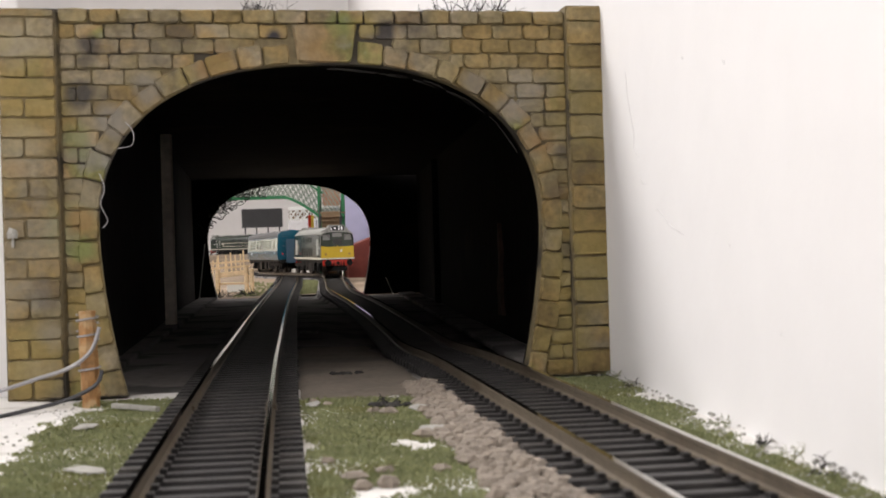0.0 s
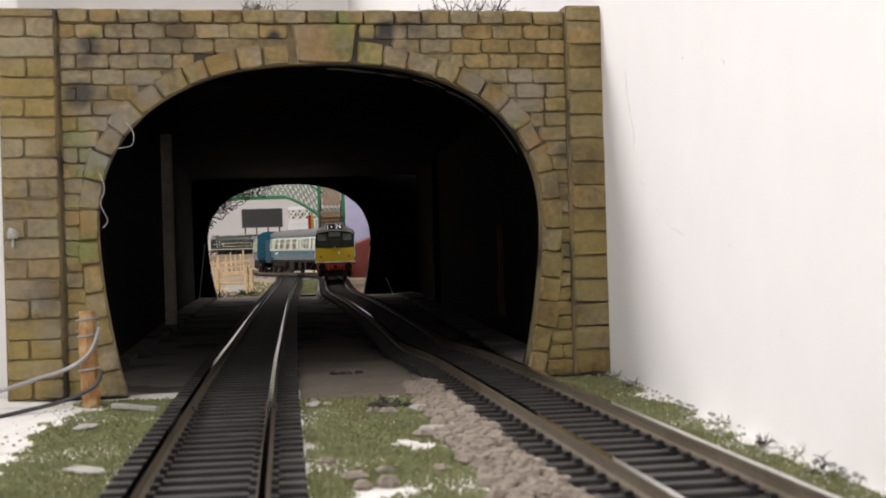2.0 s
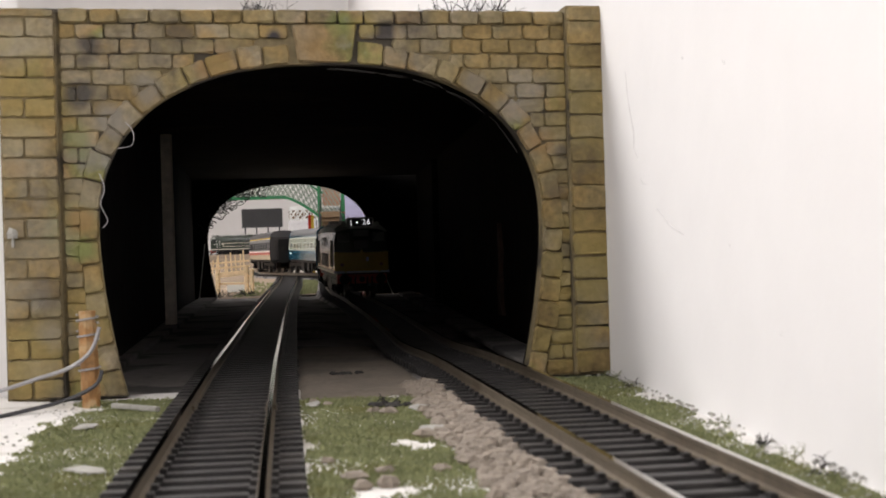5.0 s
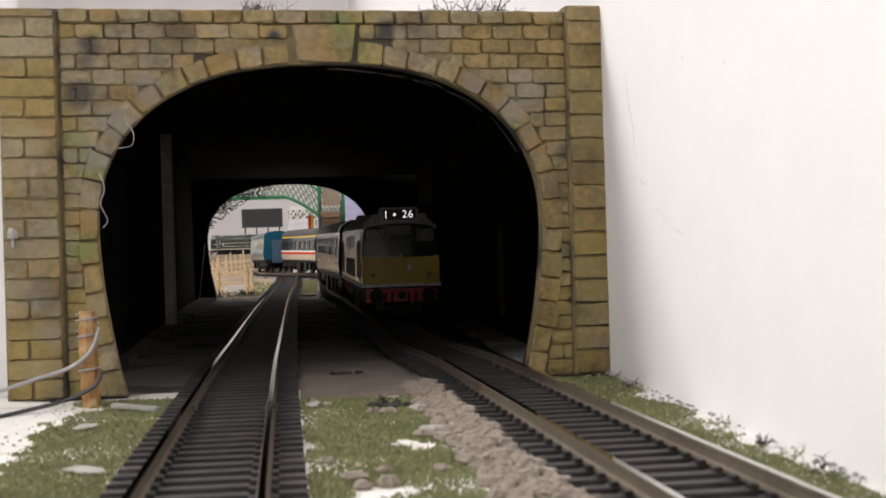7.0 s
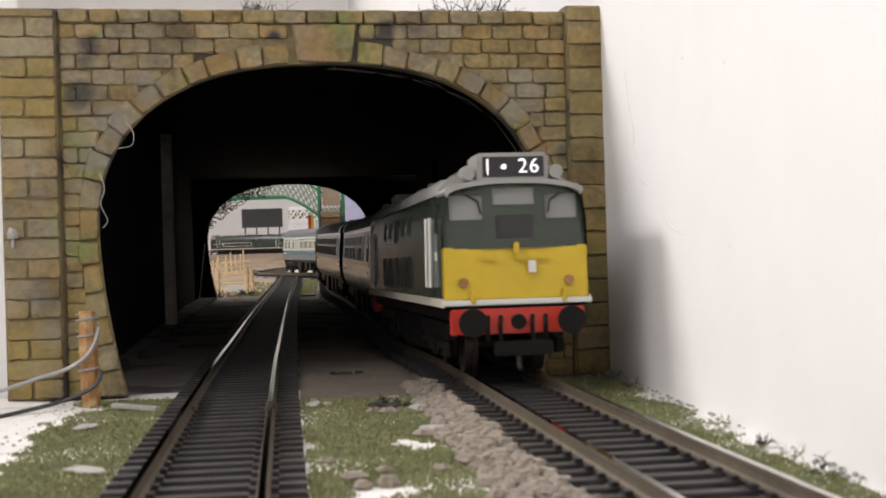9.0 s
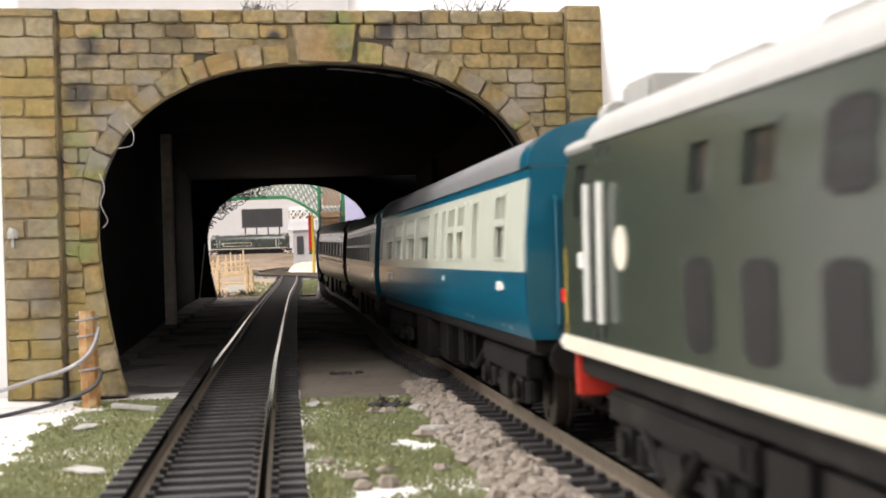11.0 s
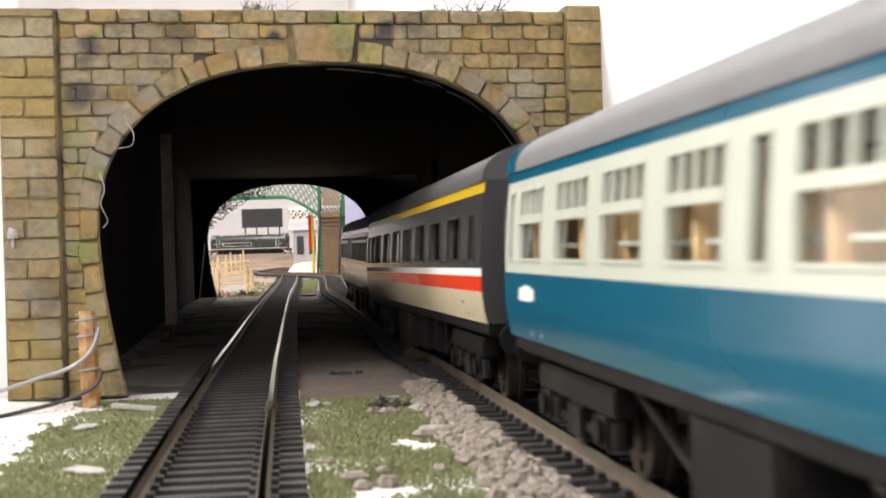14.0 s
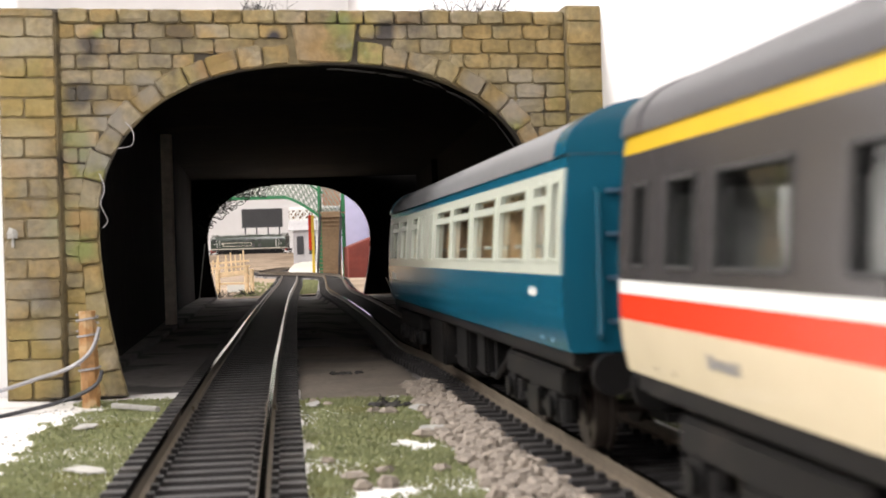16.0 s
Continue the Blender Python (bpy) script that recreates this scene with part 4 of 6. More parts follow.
def carriage(label, plan, liv, windows, guard):
    """A bogie carriage. windows: [(centre, width, vent bars)] along y; guard: plain doors marks."""
    L = 130.5
    t = thing("railway_carriage", Matrix(), label, "railway carriage", "train carriages")
    zb, waist, cant, gut = 16.2, 26.8, 41.6, 43.4
    zw0, zw1 = (28.7, 40.1) if liv == "blue" else (28.2, 37.7)
    for flip in (-1, 1):
        ops = [(c - w / 2, c + w / 2, zw0, zw1) for c, w, v_ in windows]
        if liv == "blue":
            panel("lower_panel", zb, waist, -L, L, [], M["blue"], t, "glossy rail blue lower side", flip=flip, steps=6)
            panel("window_band", waist, cant, -L + 1.2, L - 1.2, ops, M["cream"], t, "pale cream window band", flip=flip)
            panel("cantrail_strip", cant, gut, -L, L, [], M["blue"], t, "rail blue strip under the roof", flip=flip, steps=2)
        else:
            panel("lower_panel", zb, 22.3, -L, L, [], M["beige"], t, "beige lower side", flip=flip, steps=5)
            panel("red_stripe", 22.3, 25.3, -L, L, [], M["stripe_red"], t, "bright red stripe", flip=flip, steps=1)
            panel("white_stripe", 25.3, 26.8, -L, L, [], M["white_trim"], t, "white stripe", flip=flip, steps=1)
            panel("window_band", 26.8, 41.2, -L, L, ops, M["charcoal"], t, "charcoal window band", flip=flip)
            panel("yellow_stripe", 41.2, 43.4, -L, L, [], M["stripe_yellow"], t, "yellow first class stripe under the roof", flip=flip, steps=1)
        for (c, w, v_), o in zip(windows, ops):
            window(t, *o, flip, True, v_, M["cream"] if liv == "blue" else M["dark_frame"])
        # logo and number marks as plain bars
        for yy, zz, ww, hh in plan:
            bm = nb()
            for k in range(5):
                a = yy - ww / 2 + ww * k / 5
                vs = box(bm, 0.02, 0.12, a, a + ww / 5 - 0.35, zz + random.uniform(0, 0.4), zz + hh - random.uniform(0, 0.7))
                for q in vs:
                    q.co.x = flip * (side_at(q.co.z) + q.co.x)
            part("side_marking", bm, M["white_trim"] if liv == "blue" else M["grey_seat"], t, "small pale marking bars" if liv == "blue" else "small grey marking bars")
        for yy in guard:
            bm = nb()
            for s2 in (-1, 1):
                vs = box(bm, 0.0, 0.12, yy + s2 * 3.6 - 0.12, yy + s2 * 3.6 + 0.12, zb + 1, 40.5)
                for q in vs:
                    q.co.x = flip * (side_at(q.co.z) + q.co.x)
            part("door_seam", bm, M["frame"] if liv == "blue" else M["dark_frame"], t)
    # roof with ribs and vents
    prof = [(side_at(43.4) * math.cos(math.pi * i / 16) * 1.02, 43.3 + 8.0 * abs(math.sin(math.pi * i / 16)) ** 0.85) for i in range(17)]
    bm = nb()
    prism(bm, prof, -L - 0.3, L + 0.3)
    roof = part("roof", bm, M["coach_roof"] if liv == "blue" else M["dark_roof"], t, "grey arched roof" if liv == "blue" else "charcoal arched roof", smooth=True)
    bm = nb()
    for k in range(9):
        yy = -L + 22 + k * (2 * L - 44) / 8
        disc(bm, (5.2 if k % 2 else -5.2, yy, 50.3), (0, 0, 1), 1.5, 2.0, 10)
    part("roof_vents", bm, M["coach_roof"] if liv == "blue" else M["dark_roof"], roof, smooth=True)
    for sgn in (-1, 1):
        bm = nb()
        pr = [(side_at(z), z) for z in (16.2, 17.4, 19, 22, 27, 33, 39, 43.4)]
        full = pr + [(x, z) for x, z in prof[1:-1]] + [(-x, z) for x, z in pr[::-1]]
        prism(bm, [(x * 0.985, z - 0.05) for x, z in full], sgn * (L - 1.4), sgn * (L + 0.25))
        hood = nb()
        prism(hood, [(x * 1.012, z + 0.12) for x, z in prof], sgn * (L - 7), sgn * (L + 0.4))
        part("roof_end", hood, M["blue"] if liv == "blue" else M["dark_roof"], roof, "painted roof end" if liv == "blue" else "", smooth=True)
        end = part("end", bm, M["blue"] if liv == "blue" else M["charcoal"], t, "rail blue flat end" if liv == "blue" else "charcoal flat end", smooth=True)
        bm = nb()
        y0, y1 = sgn * (L + 0.2), sgn * (L + 5.0)
        for k in range(5):
            a, b = sgn * (L + 0.2 + k), sgn * (L + 0.9 + k)
            box(bm, -6.8, 6.8, min(a, b), max(a, b), 12, 40.5, bev=0.25)
        box(bm, -6.0, 6.0, min(y0, y1 - sgn * 0.4), max(y0, y1 - sgn * 0.4), 12.6, 39.9)
        part("corridor_connection", bm, M["underframe"] if liv != "blue" else M["steel_blue"], end, "black ribbed corridor connection" if liv != "blue" else "blue-grey ribbed corridor connection")
        for x in (-12.6, 12.6):
            bm = nb()
            tube(bm, [(x, sgn * (L + 0.2), 18), (x, sgn * (L + 1.3), 18.6), (x, sgn * (L + 1.3), 38), (x, sgn * (L + 0.2), 38.6)], 0.4, 6)
            part("end_handrail", bm, M["blue"] if liv == "blue" else M["charcoal"], end)
        for k in range(4):
            part("end_step", boxed(8.6, 11.2, min(sgn * (L + 0.1), sgn * (L + 1.2)), max(sgn * (L + 0.1), sgn * (L + 1.2)), 20 + 6 * k, 20.6 + 6 * k), M["steel_blue"] if liv == "blue" else M["underframe"], end)
        for x in (-12.2, 12.2):
            bm = nb()
            tube(bm, [(x, sgn * (L + 0.2), 13.5), (x, sgn * (L + 5), 13.5)], 1.0, 8)
            disc(bm, (x, sgn * (L + 5.4), 13.5), (0, 1, 0), 2.9, 0.9, 16)
            part("buffer", bm, M["underframe"], end)
    # floor, seats, underframe
    part("floor_pan", boxed(-16, 16, -L + 1.5, L - 1.5, 14.0, 16.5, bev=0.2), M["underframe"], t)
    part("ceiling_lining", boxed(-15.2, 15.2, -L + 2, L - 2, 42.4, 43.0), M["white_trim"], t, "pale interior ceiling")
    sm = M["seat"] if liv == "blue" else M["grey_seat"]
    bm = nb()
    n = 15
    for k in range(n):
        y = -L + 16 + k * (2 * L - 32) / (n - 1)
        for x0, x1 in ((-15.4, -5.5), (5.5, 15.4)):
            box(bm, x0, x1, y - 1.4, y + 1.4, 16.5, 36.0, bev=0.7)
            box(bm, x0, x1, y - 6.0, y + 6.0, 16.5, 23.0, bev=0.6)
    part("seating", bm, sm, t, "moulded tan seats" if liv == "blue" else "moulded grey seats")
    for k in range(n - 1 if liv == "blue" else 0):
        y = -L + 16 + (k + 0.5) * (2 * L - 32) / (n - 1)
        for x0, x1 in ((-15.6, -7), (7, 15.6)):
            part("table", boxed(x0, x1, y - 4.6, y + 4.6, 30.7, 31.2, bev=0.12), M["cream"], t, "small pale table")
    for k in (-60, 50):
        part("partition", boxed(-15.2, 15.2, k - 0.5, k + 0.5, 16.5, 43), sm, t)
    for (y0, y1, x0, x1, z0, z1) in ((-36, -12, 7, 15.8, 3.2, 14.2), (-36, -12, -15.8, -7, 3.2, 14.2), (6, 22, -15, -5, 4.6, 14.2), (6, 22, 5, 15, 4.6, 14.2), (30, 40, -14, 14, 5, 14.2)):
        part("underframe_box", boxed(x0, x1, y0, y1, z0, z1, bev=0.6), M["underframe"], t)
    for x in (-12.5, 12.5):
        bm = nb()
        pts = [(x, -70, 14), (x, -42, 5.4), (x, 46, 5.4), (x, 70, 14)]
        tube(bm, pts, 0.55, 6)
        tube(bm, [(x, -42, 5.4), (x, -42, 14)], 0.45, 6)
        tube(bm, [(x, 46, 5.4), (x, 46, 14)], 0.45, 6)
        part("truss", bm, M["underframe"], t)
    for x in (-14.9, 14.9):
        part("sole_bar", boxed(x - 0.9 if x > 0 else x, x if x > 0 else x + 0.9, -L + 2, L - 2, 13.4, 15.6), M["underframe"], t)
    bogie(t, 93, 34, 6.2, 46)
    bogie(t, -93, 34, 6.2, 46)
    t["spread"] = 93.0
    return t


def text_part(text, size, material, parent, at, label=""):
    cu = bpy.data.curves.new("figures", "FONT")
    cu.body, cu.size, cu.extrude, cu.align_x, cu.align_y = text, size * MM, 0.06 * MM, "CENTER", "CENTER"
    cu.offset, cu.space_character = -0.00004, 1.12
    tmp = bpy.data.objects.new("tmp", cu)
    me = bpy.data.meshes.new_from_object(tmp)
    bpy.data.objects.remove(tmp)
    me.materials.append(material)
    ob = new("headcode_figures", me)
    ob.parent = parent
    ob.matrix_basis = at
    return tagged(ob, label)


def ring_frame(bm, a0, a1, z0, z1, e, put):
    """A closed rectangular frame of width e; put(a, z, k) gives the front (k = 0) and back (k = 1) points."""
    co = [(a0, z0), (a1, z0), (a1, z1), (a0, z1)]
    ci = [(a0 + e, z0 + e), (a1 - e, z0 + e), (a1 - e, z1 - e), (a0 + e, z1 - e)]
    fo, fi, bo, bi = ([bm.verts.new(put(a, z, k)) for a, z in c] for c, k in ((co, 0), (ci, 0), (co, 1), (ci, 1)))
    for i in range(4):
        j = (i + 1) % 4
        for q, w in ((fo, fi), (fi, bi), (bi, bo), (bo, fo)):
            bm.faces.new((q[i], q[j], w[j], w[i]))


def diesel(name, label, group, lit=True):
    """A bogie diesel locomotive with flat-topped cab ends and a headcode box in the roof."""
    L = 96.0
    t = thing(name, Matrix(), label, "diesel locomotive", group)
    W = 17.4
    zb, zt = 17.6, 44.0

    def half(z):
        return W if z < 36 else W - 1.2 * ((z - 36) / 8) ** 1.4
    # sides with windows and grilles
    wins = [(84.5, 7.0, 34, 42.0), (-84.5, 7.0, 34, 42.0), (30, 9, 35, 41), (14, 9, 35, 41), (-20, 9, 35, 41), (-36, 7, 35, 41)]
    for flip in (-1, 1):
        ys = sorted({-L + 2, L - 2, *[w[0] + s * w[1] / 2 for w in wins for s in (-1, 1)]})
        zs = [zb, 20, 24, 28, 31, 34, 35, 37, 39, 41, 42, 43, zt]
        bm = nb()
        vv = {}

        def v(y, z, k):
            if (y, z, k) not in vv:
                vv[(y, z, k)] = bm.verts.new((flip * (half(z) - 0.8 * k), y, z))
            return vv[(y, z, k)]
        for i in range(len(ys) - 1):
            for j in range(len(zs) - 1):
                cy, cz = (ys[i] + ys[i + 1]) / 2, (zs[j] + zs[j + 1]) / 2
                if any(abs(cy - w[0]) < w[1] / 2 and w[2] < cz < w[3] for w in wins):
                    continue
                for k in (0, 1):
                    bm.faces.new((v(ys[i], zs[j], k), v(ys[i + 1], zs[j], k), v(ys[i + 1], zs[j + 1], k), v(ys[i], zs[j + 1], k)))
        side = part("body_side", bm, M["loco_green"], t, "dark green body side", smooth=True)
        for w in wins:
            bm = nb()
            a, b = w[0] - w[1] / 2, w[0] + w[1] / 2
            ring_frame(bm, a, b, w[2], w[3], 0.6, lambda y, z, k: (flip * (half(z) + (0.15, -0.7)[k]), y, z))
            f = part("side_window", bm, M["loco_green"], side)
            bm = nb()
            vs = box(bm, -0.6, -0.4, a + 0.3, b - 0.3, w[2] + 0.3, w[3] - 0.3)
            for q in vs:
                q.co.x = flip * (half(q.co.z) + q.co.x)
            part("side_pane", bm, M["dark_glass"], f)
        for yc, wd, z0, z1 in ((30, 8, 20.5, 29.5), (14, 8, 20.5, 29.5), (-3, 8, 20.5, 29.5), (-20, 8, 20.5, 29.5), (-36, 8, 20.5, 29.5), (-2, 9, 34, 41)):
            bm = nb()
            n = int(wd / 1.3)
            for k in range(n):
                y = yc - wd / 2 + wd * k / n
                vs = box(bm, -0.2, 0.35, y, y + 0.7, z0 + (0.7 if k in (0, n - 1) else 0), z1 - (0.7 if k in (0, n - 1) else 0))
                for q in vs:
                    q.co.x = flip * (half(q.co.z) + q.co.x)
            vs = box(bm, -0.2, 0.12, yc - wd / 2, yc + wd / 2 - 0.6, z0 + 0.5, z1 - 0.5)
            for q in vs:
                q.co.x = flip * (half(q.co.z) + q.co.x)
            part("grille", bm, M["dark_frame"], side)
        bm = nb()
        box(bm, flip * W - (0.05 if flip > 0 else 0.3), flip * W + (0.3 if flip > 0 else 0.05), -L + 1, L - 1, 16.9, 18.9)
        part("waist_line", bm, M["cream_line"], side, "cream line along the sole")
        for sg in (-1, 1):
            bm = nb()
            for dy in (72.5, 76.8):
                vs = box(bm, 0.05, 0.25, dy - 0.25, dy + 0.25, 19.5, 43)
                for q in vs:
                    q.co.x = flip * (half(q.co.z) + q.co.x)
                    q.co.y *= sg
            part("cab_door_seam", bm, M["dark_frame"], side)
            bm = nb()
            for dy in (71.2, 78.0):
                tube(bm, [(flip * (half(22) + 0.7), sg * dy, 21.5), (flip * (half(38) + 0.7), sg * dy, 38.5)], 0.5, 6)
            part("cab_handrail", bm, M["white_trim"], side, "white cab door handrails")
        if not lit:
            bm = nb()
            ring_frame(bm, -62, 10, 24, 32.5, 1.0, lambda y, z, k: (flip * (half(z) + (0.4, -0.2)[k]), y, z))
            part("lining", bm, M["cream_line"], side, "cream lining rectangle")
        bm = nb()
        disc(bm, (flip * (W + 0.1), -64, 30.5), (1, 0, 0), 2.6, 0.2, 18)
        part("crest", bm, M["cream_line"], side, "round cream and orange crest")
        for sg in (-1, 1):
            part("data_plate", boxed(flip * W - 0.1, flip * W + 0.15, sg * 84 - 1.2, sg * 84 + 1.2, 28, 30), M["white_trim"], side)
    # roof
    n = 16
    prof = [((half(zt) + 0.35) * math.cos(math.pi * i / n), zt - 0.2 + 6.6 * abs(math.sin(math.pi * i / n)) ** 0.9) for i in range(n + 1)]
    bm = nb()
    prism(bm, prof, -L + 12, L - 12)
    roof = part("roof", bm, M["loco_roof"] if lit else M["loco_green"], t, "pale grey curved roof" if lit else "dark green curved roof", smooth=True)
    bm = nb()
    for yc in (-52, -20, 20, 52):
        box(bm, -8, 8, yc - 9, yc + 9, 48.0, 50.9, bev=0.5)
    disc(bm, (0, 0, 50.4), (0, 0, 1), 7.5, 2.2, 24)
    part("roof_fan_hatches", bm, M["loco_roof"] if lit else M["loco_green"], roof)
    for sg in (-1, 1):
        cab = new("cab_front")
        cab.empty_display_size = 0.01
        cab.parent = t
        cab.matrix_basis = mm(0, sg * (L - 1.2), 0, 0, 0, 0 if sg > 0 else 180)
        # windscreens set back between pillars: openings [x0, x1, z0, z1]
        ops = [(-15.8, -7.0, 36.8, 43.6), (-5.6, 5.6, 40.2, 45.2), (7.0, 15.8, 36.8, 43.6)]
        xs = sorted({-W + 0.5, W - 0.5, *[o[k] for o in ops for k in (0, 1)]})
        zs = sorted({30.4, 46.6, *[o[k] for o in ops for k in (2, 3)]})
        bm = nb()
        vv = {}

        def rake(x, z):
            return -0.10 * max(0, z - 30.4) - 0.004 * x * x

        def fv(x, z, k):
            if (x, z, k) not in vv:
                lim = half(min(z, 44)) - 0.05 - max(0, z - 44) * 2.0
                vv[(x, z, k)] = bm.verts.new((max(-lim, min(lim, x)), rake(x, z) - k * 0.9, z))
            return vv[(x, z, k)]
        for i in range(len(xs) - 1):
            for j in range(len(zs) - 1):
                cx, cz = (xs[i] + xs[i + 1]) / 2, (zs[j] + zs[j + 1]) / 2
                if any(o[0] < cx < o[1] and o[2] < cz < o[3] for o in ops):
                    continue
                for k in (0, 1):
                    bm.faces.new((fv(xs[i], zs[j], k), fv(xs[i + 1], zs[j], k), fv(xs[i + 1], zs[j + 1], k), fv(xs[i], zs[j + 1], k)))
        part("cab_face", bm, M["loco_green"], cab, "dark green upper cab face")
        for o in ops:
            bm = nb()
            ring_frame(bm, o[0], o[1], o[2], o[3], 0.5, lambda x, z, k: (x, (0.18, -0.7)[k] + rake(x, z), z))
            f = part("windscreen", bm, M["loco_green"], cab)
            bm = nb()
            vs = box(bm, o[0] + 0.2, o[1] - 0.2, -0.7, -0.5, o[2] + 0.2, o[3] - 0.2)
            for q in vs:
                q.co.y += rake(q.co.x, q.co.z)
            part("windscreen_pane", bm, M["grey_reflection_glass"], f).visible_shadow = False
            if o[0] != -5.6:
                bm = nb()
                s_ = 1 if o[0] > 0 else -1
                tube(bm, [(s_ * 11.5, 0.35 + rake(11, 43), 43.4), (s_ * 8.6, 0.45 + rake(8, 42), 41.6), (s_ * 8.0, 0.45 + rake(8, 39), 38.6)], 0.28, 5)
                part("wiper", bm, M["dark_frame"], f)
        # yellow warning panel with rounded corners, bolted fittings
        bm = nb()
        vs = box(bm, -W, W, -1.6, 0.45, 18.4, 30.9, bev=0.35)
        for q in bm.verts:
            q.co.y -= 0.004 * q.co.x ** 2 - 0.12
        yp = part("warning_panel", bm, M["yellow"] if lit else M["loco_green"], cab, "bright yellow warning panel" if lit else "plain dark green cab front", smooth=True)
        part("end_door_outline", boxed(-4.6, 4.6, -1.6, -0.35, 32.4, 38.2, bev=0.3), M["dark_frame"], cab)
        part("sill", boxed(-W - 0.5, W + 0.5, -1.6, 0.75, 17.2, 18.5, bev=0.25), M["white_trim"], cab, "white sill below the panel")
        for x in (-12.6, 12.6):
            bm = nb()
            disc(bm, (x, -0.1, 22.6), (0, 1, 0), 1.15, 0.8, 14)
            part("marker_lamp", bm, M["post_wood"], yp, "dull brown marker lamp")
        bm = nb()
        box(bm, -0.7, 0.7, 0.0, 1.2, 29.0, 31.8, bev=0.3)
        box(bm, -1.8, 0.2, 0.1, 0.9, 27.6, 28.9, bev=0.2)
        for x in (-11.2, 10.6):
            box(bm, x - 0.6, x + 0.6, -0.3, 1.0, 17.6, 20.5, bev=0.2)
        for x in (-6, 6.5):
            box(bm, x - 1.6, x + 1.6, -0.1, 0.55, 27.8, 28.2)
        part("lamp_iron", bm, M["yellow"] if lit else M["loco_green"], yp)
        part("front_plate", boxed(-4.6, -2.8, 0.25, 0.62, 24.6, 27.4), M["white_trim"], yp, "small pinkish white card plate")
        # headcode box
        bm = nb()
        box(bm, -8.6, 8.6, -14, -0.2, 45.6, 52.9, bev=0.7)
        for x in (-9.6, 9.6):
            disc(bm, (x * 1.1, -3.6, 48.4), (0, 1, 0), 1.7, 4.2, 14)
        hb = part("headcode_box", bm, M["loco_roof"], cab, "grey headcode box above the windscreens", smooth=True)
        part("headcode_blind", boxed(-7.3, 7.3, -0.35, 0.05, 47.2, 51.9), M["panel_black"], hb, "black headcode blind")
        if lit:
            text_part("26", 4.9, M["glow"], hb, mm(-3.6, 0.16, 49.55, 90, 0, 180), "lit white figures 26")
            bm = nb()
            disc(bm, (2.3, 0.1, 49.55), (0, 1, 0), 0.62, 0.2, 14)
            box(bm, 6.0, 6.35, 0.05, 0.2, 47.7, 51.4)
            part("headcode_dot", bm, M["glow"], hb, "lit white dot and bar")
        # roof brow over the cab
        bm = nb()
        outer = [(x * 1.01, zt - 0.1 + (z - zt) * 0.46) for x, z in prof]
        prism(bm, outer + [(x * 0.955, z - 1.15) for x, z in outer[::-1]] + outer[:1], -14, 0.1, caps=False)
        for yy in (-14, 0.1):
            for (a, b) in zip(outer[:-1], outer[1:]):
                bm.faces.new([bm.verts.new((p[0], yy, p[1])) for p in (a, b, (b[0] * 0.955, b[1] - 1.15), (a[0] * 0.955, a[1] - 1.15))])
        part("roof_brow", bm, M["loco_roof"], cab, smooth=True)
        # buffer beam
        bb = part("buffer_beam", boxed(-16, 16, -1.5, 0.3, 10.4, 16.4, bev=0.3), M["red"], cab, "worn red buffer beam")
        for x in (-11.6, 11.6):
            bm = nb()
            tube(bm, [(x, 0, 13.4), (x, 5, 13.4)], 1.6, 12)
            disc(bm, (x, 5.6, 13.4), (0, 1, 0), 3.3, 0.9, 22)
            part("buffer", bm, M["underframe"], bb, "black oval-faced buffer")
        bm = nb()
        disc(bm, (0, 0.6, 13.2), (0, 1, 0), 1.8, 1.0, 12)
        for x in (-6.5, -3.4, 4.2, 7.2):
            tube(bm, [(x, 0.3, 14.6), (x + 0.4, 1.8, 12.5), (x + 0.2, 1.4, 9.0)], 0.55, 6)
        box(bm, -1.4, 1.4, 0, 6, 6.0, 7.4)
        box(bm, -7.0, 7.0, 5.2, 6.6, 5.6, 9.0, bev=0.4)
        tube(bm, [(1.0, 5, 7.0), (1.4, 6.5, 3.5), (1.0, 7.0, 2.6)], 0.7, 6)
        part("coupling", bm, M["underframe"], bb, "black coupling hook and bar")
        # cab interior
        part("cab_bulkhead", boxed(-16, 16, -9, -8, 18, 45), M["cab_back"], cab)
        part("cab_desk", boxed(-15, 15, -7, -3.4, 18, 35.6, bev=0.5), M["interior_dark"], cab)
        bm = nb()
        box(bm, 8, 13, -7.6, -6, 24, 40.5, bev=0.7)
        box(bm, -13, -8, -7.6, -6, 24, 40.5, bev=0.7)
        part("cab_seat", bm, M["cab_back"], cab)
    part("floor_pan", boxed(-15.5, 15.5, -L + 3, L - 3, 13.5, 18.2, bev=0.3), M["underframe"], t)
    part("inner_wall", boxed(-14, 14, -70, 70, 18, 43), M["interior_dark"], t)
    for (y0, y1, z0, z1) in ((-16, 16, 3.0, 13.5), (17, 29, 4, 13.5), (-29, -17, 4, 13.5)):
        part("fuel_tank", boxed(-14.5, 14.5, y0, y1, z0, z1, bev=1.0), M["underframe"], t)
    for y in (56, -56):
        bogie(t, y, 34, 7.0, 52, True)
    t["spread"] = 56.0
    return t




def spans(rows):
    """Windows from (distance behind the front edge, its end, vent bars) to (centre, width, bars)."""
    return [(130.5 - (a + b) / 2, b - a, v) for a, b, v in rows]


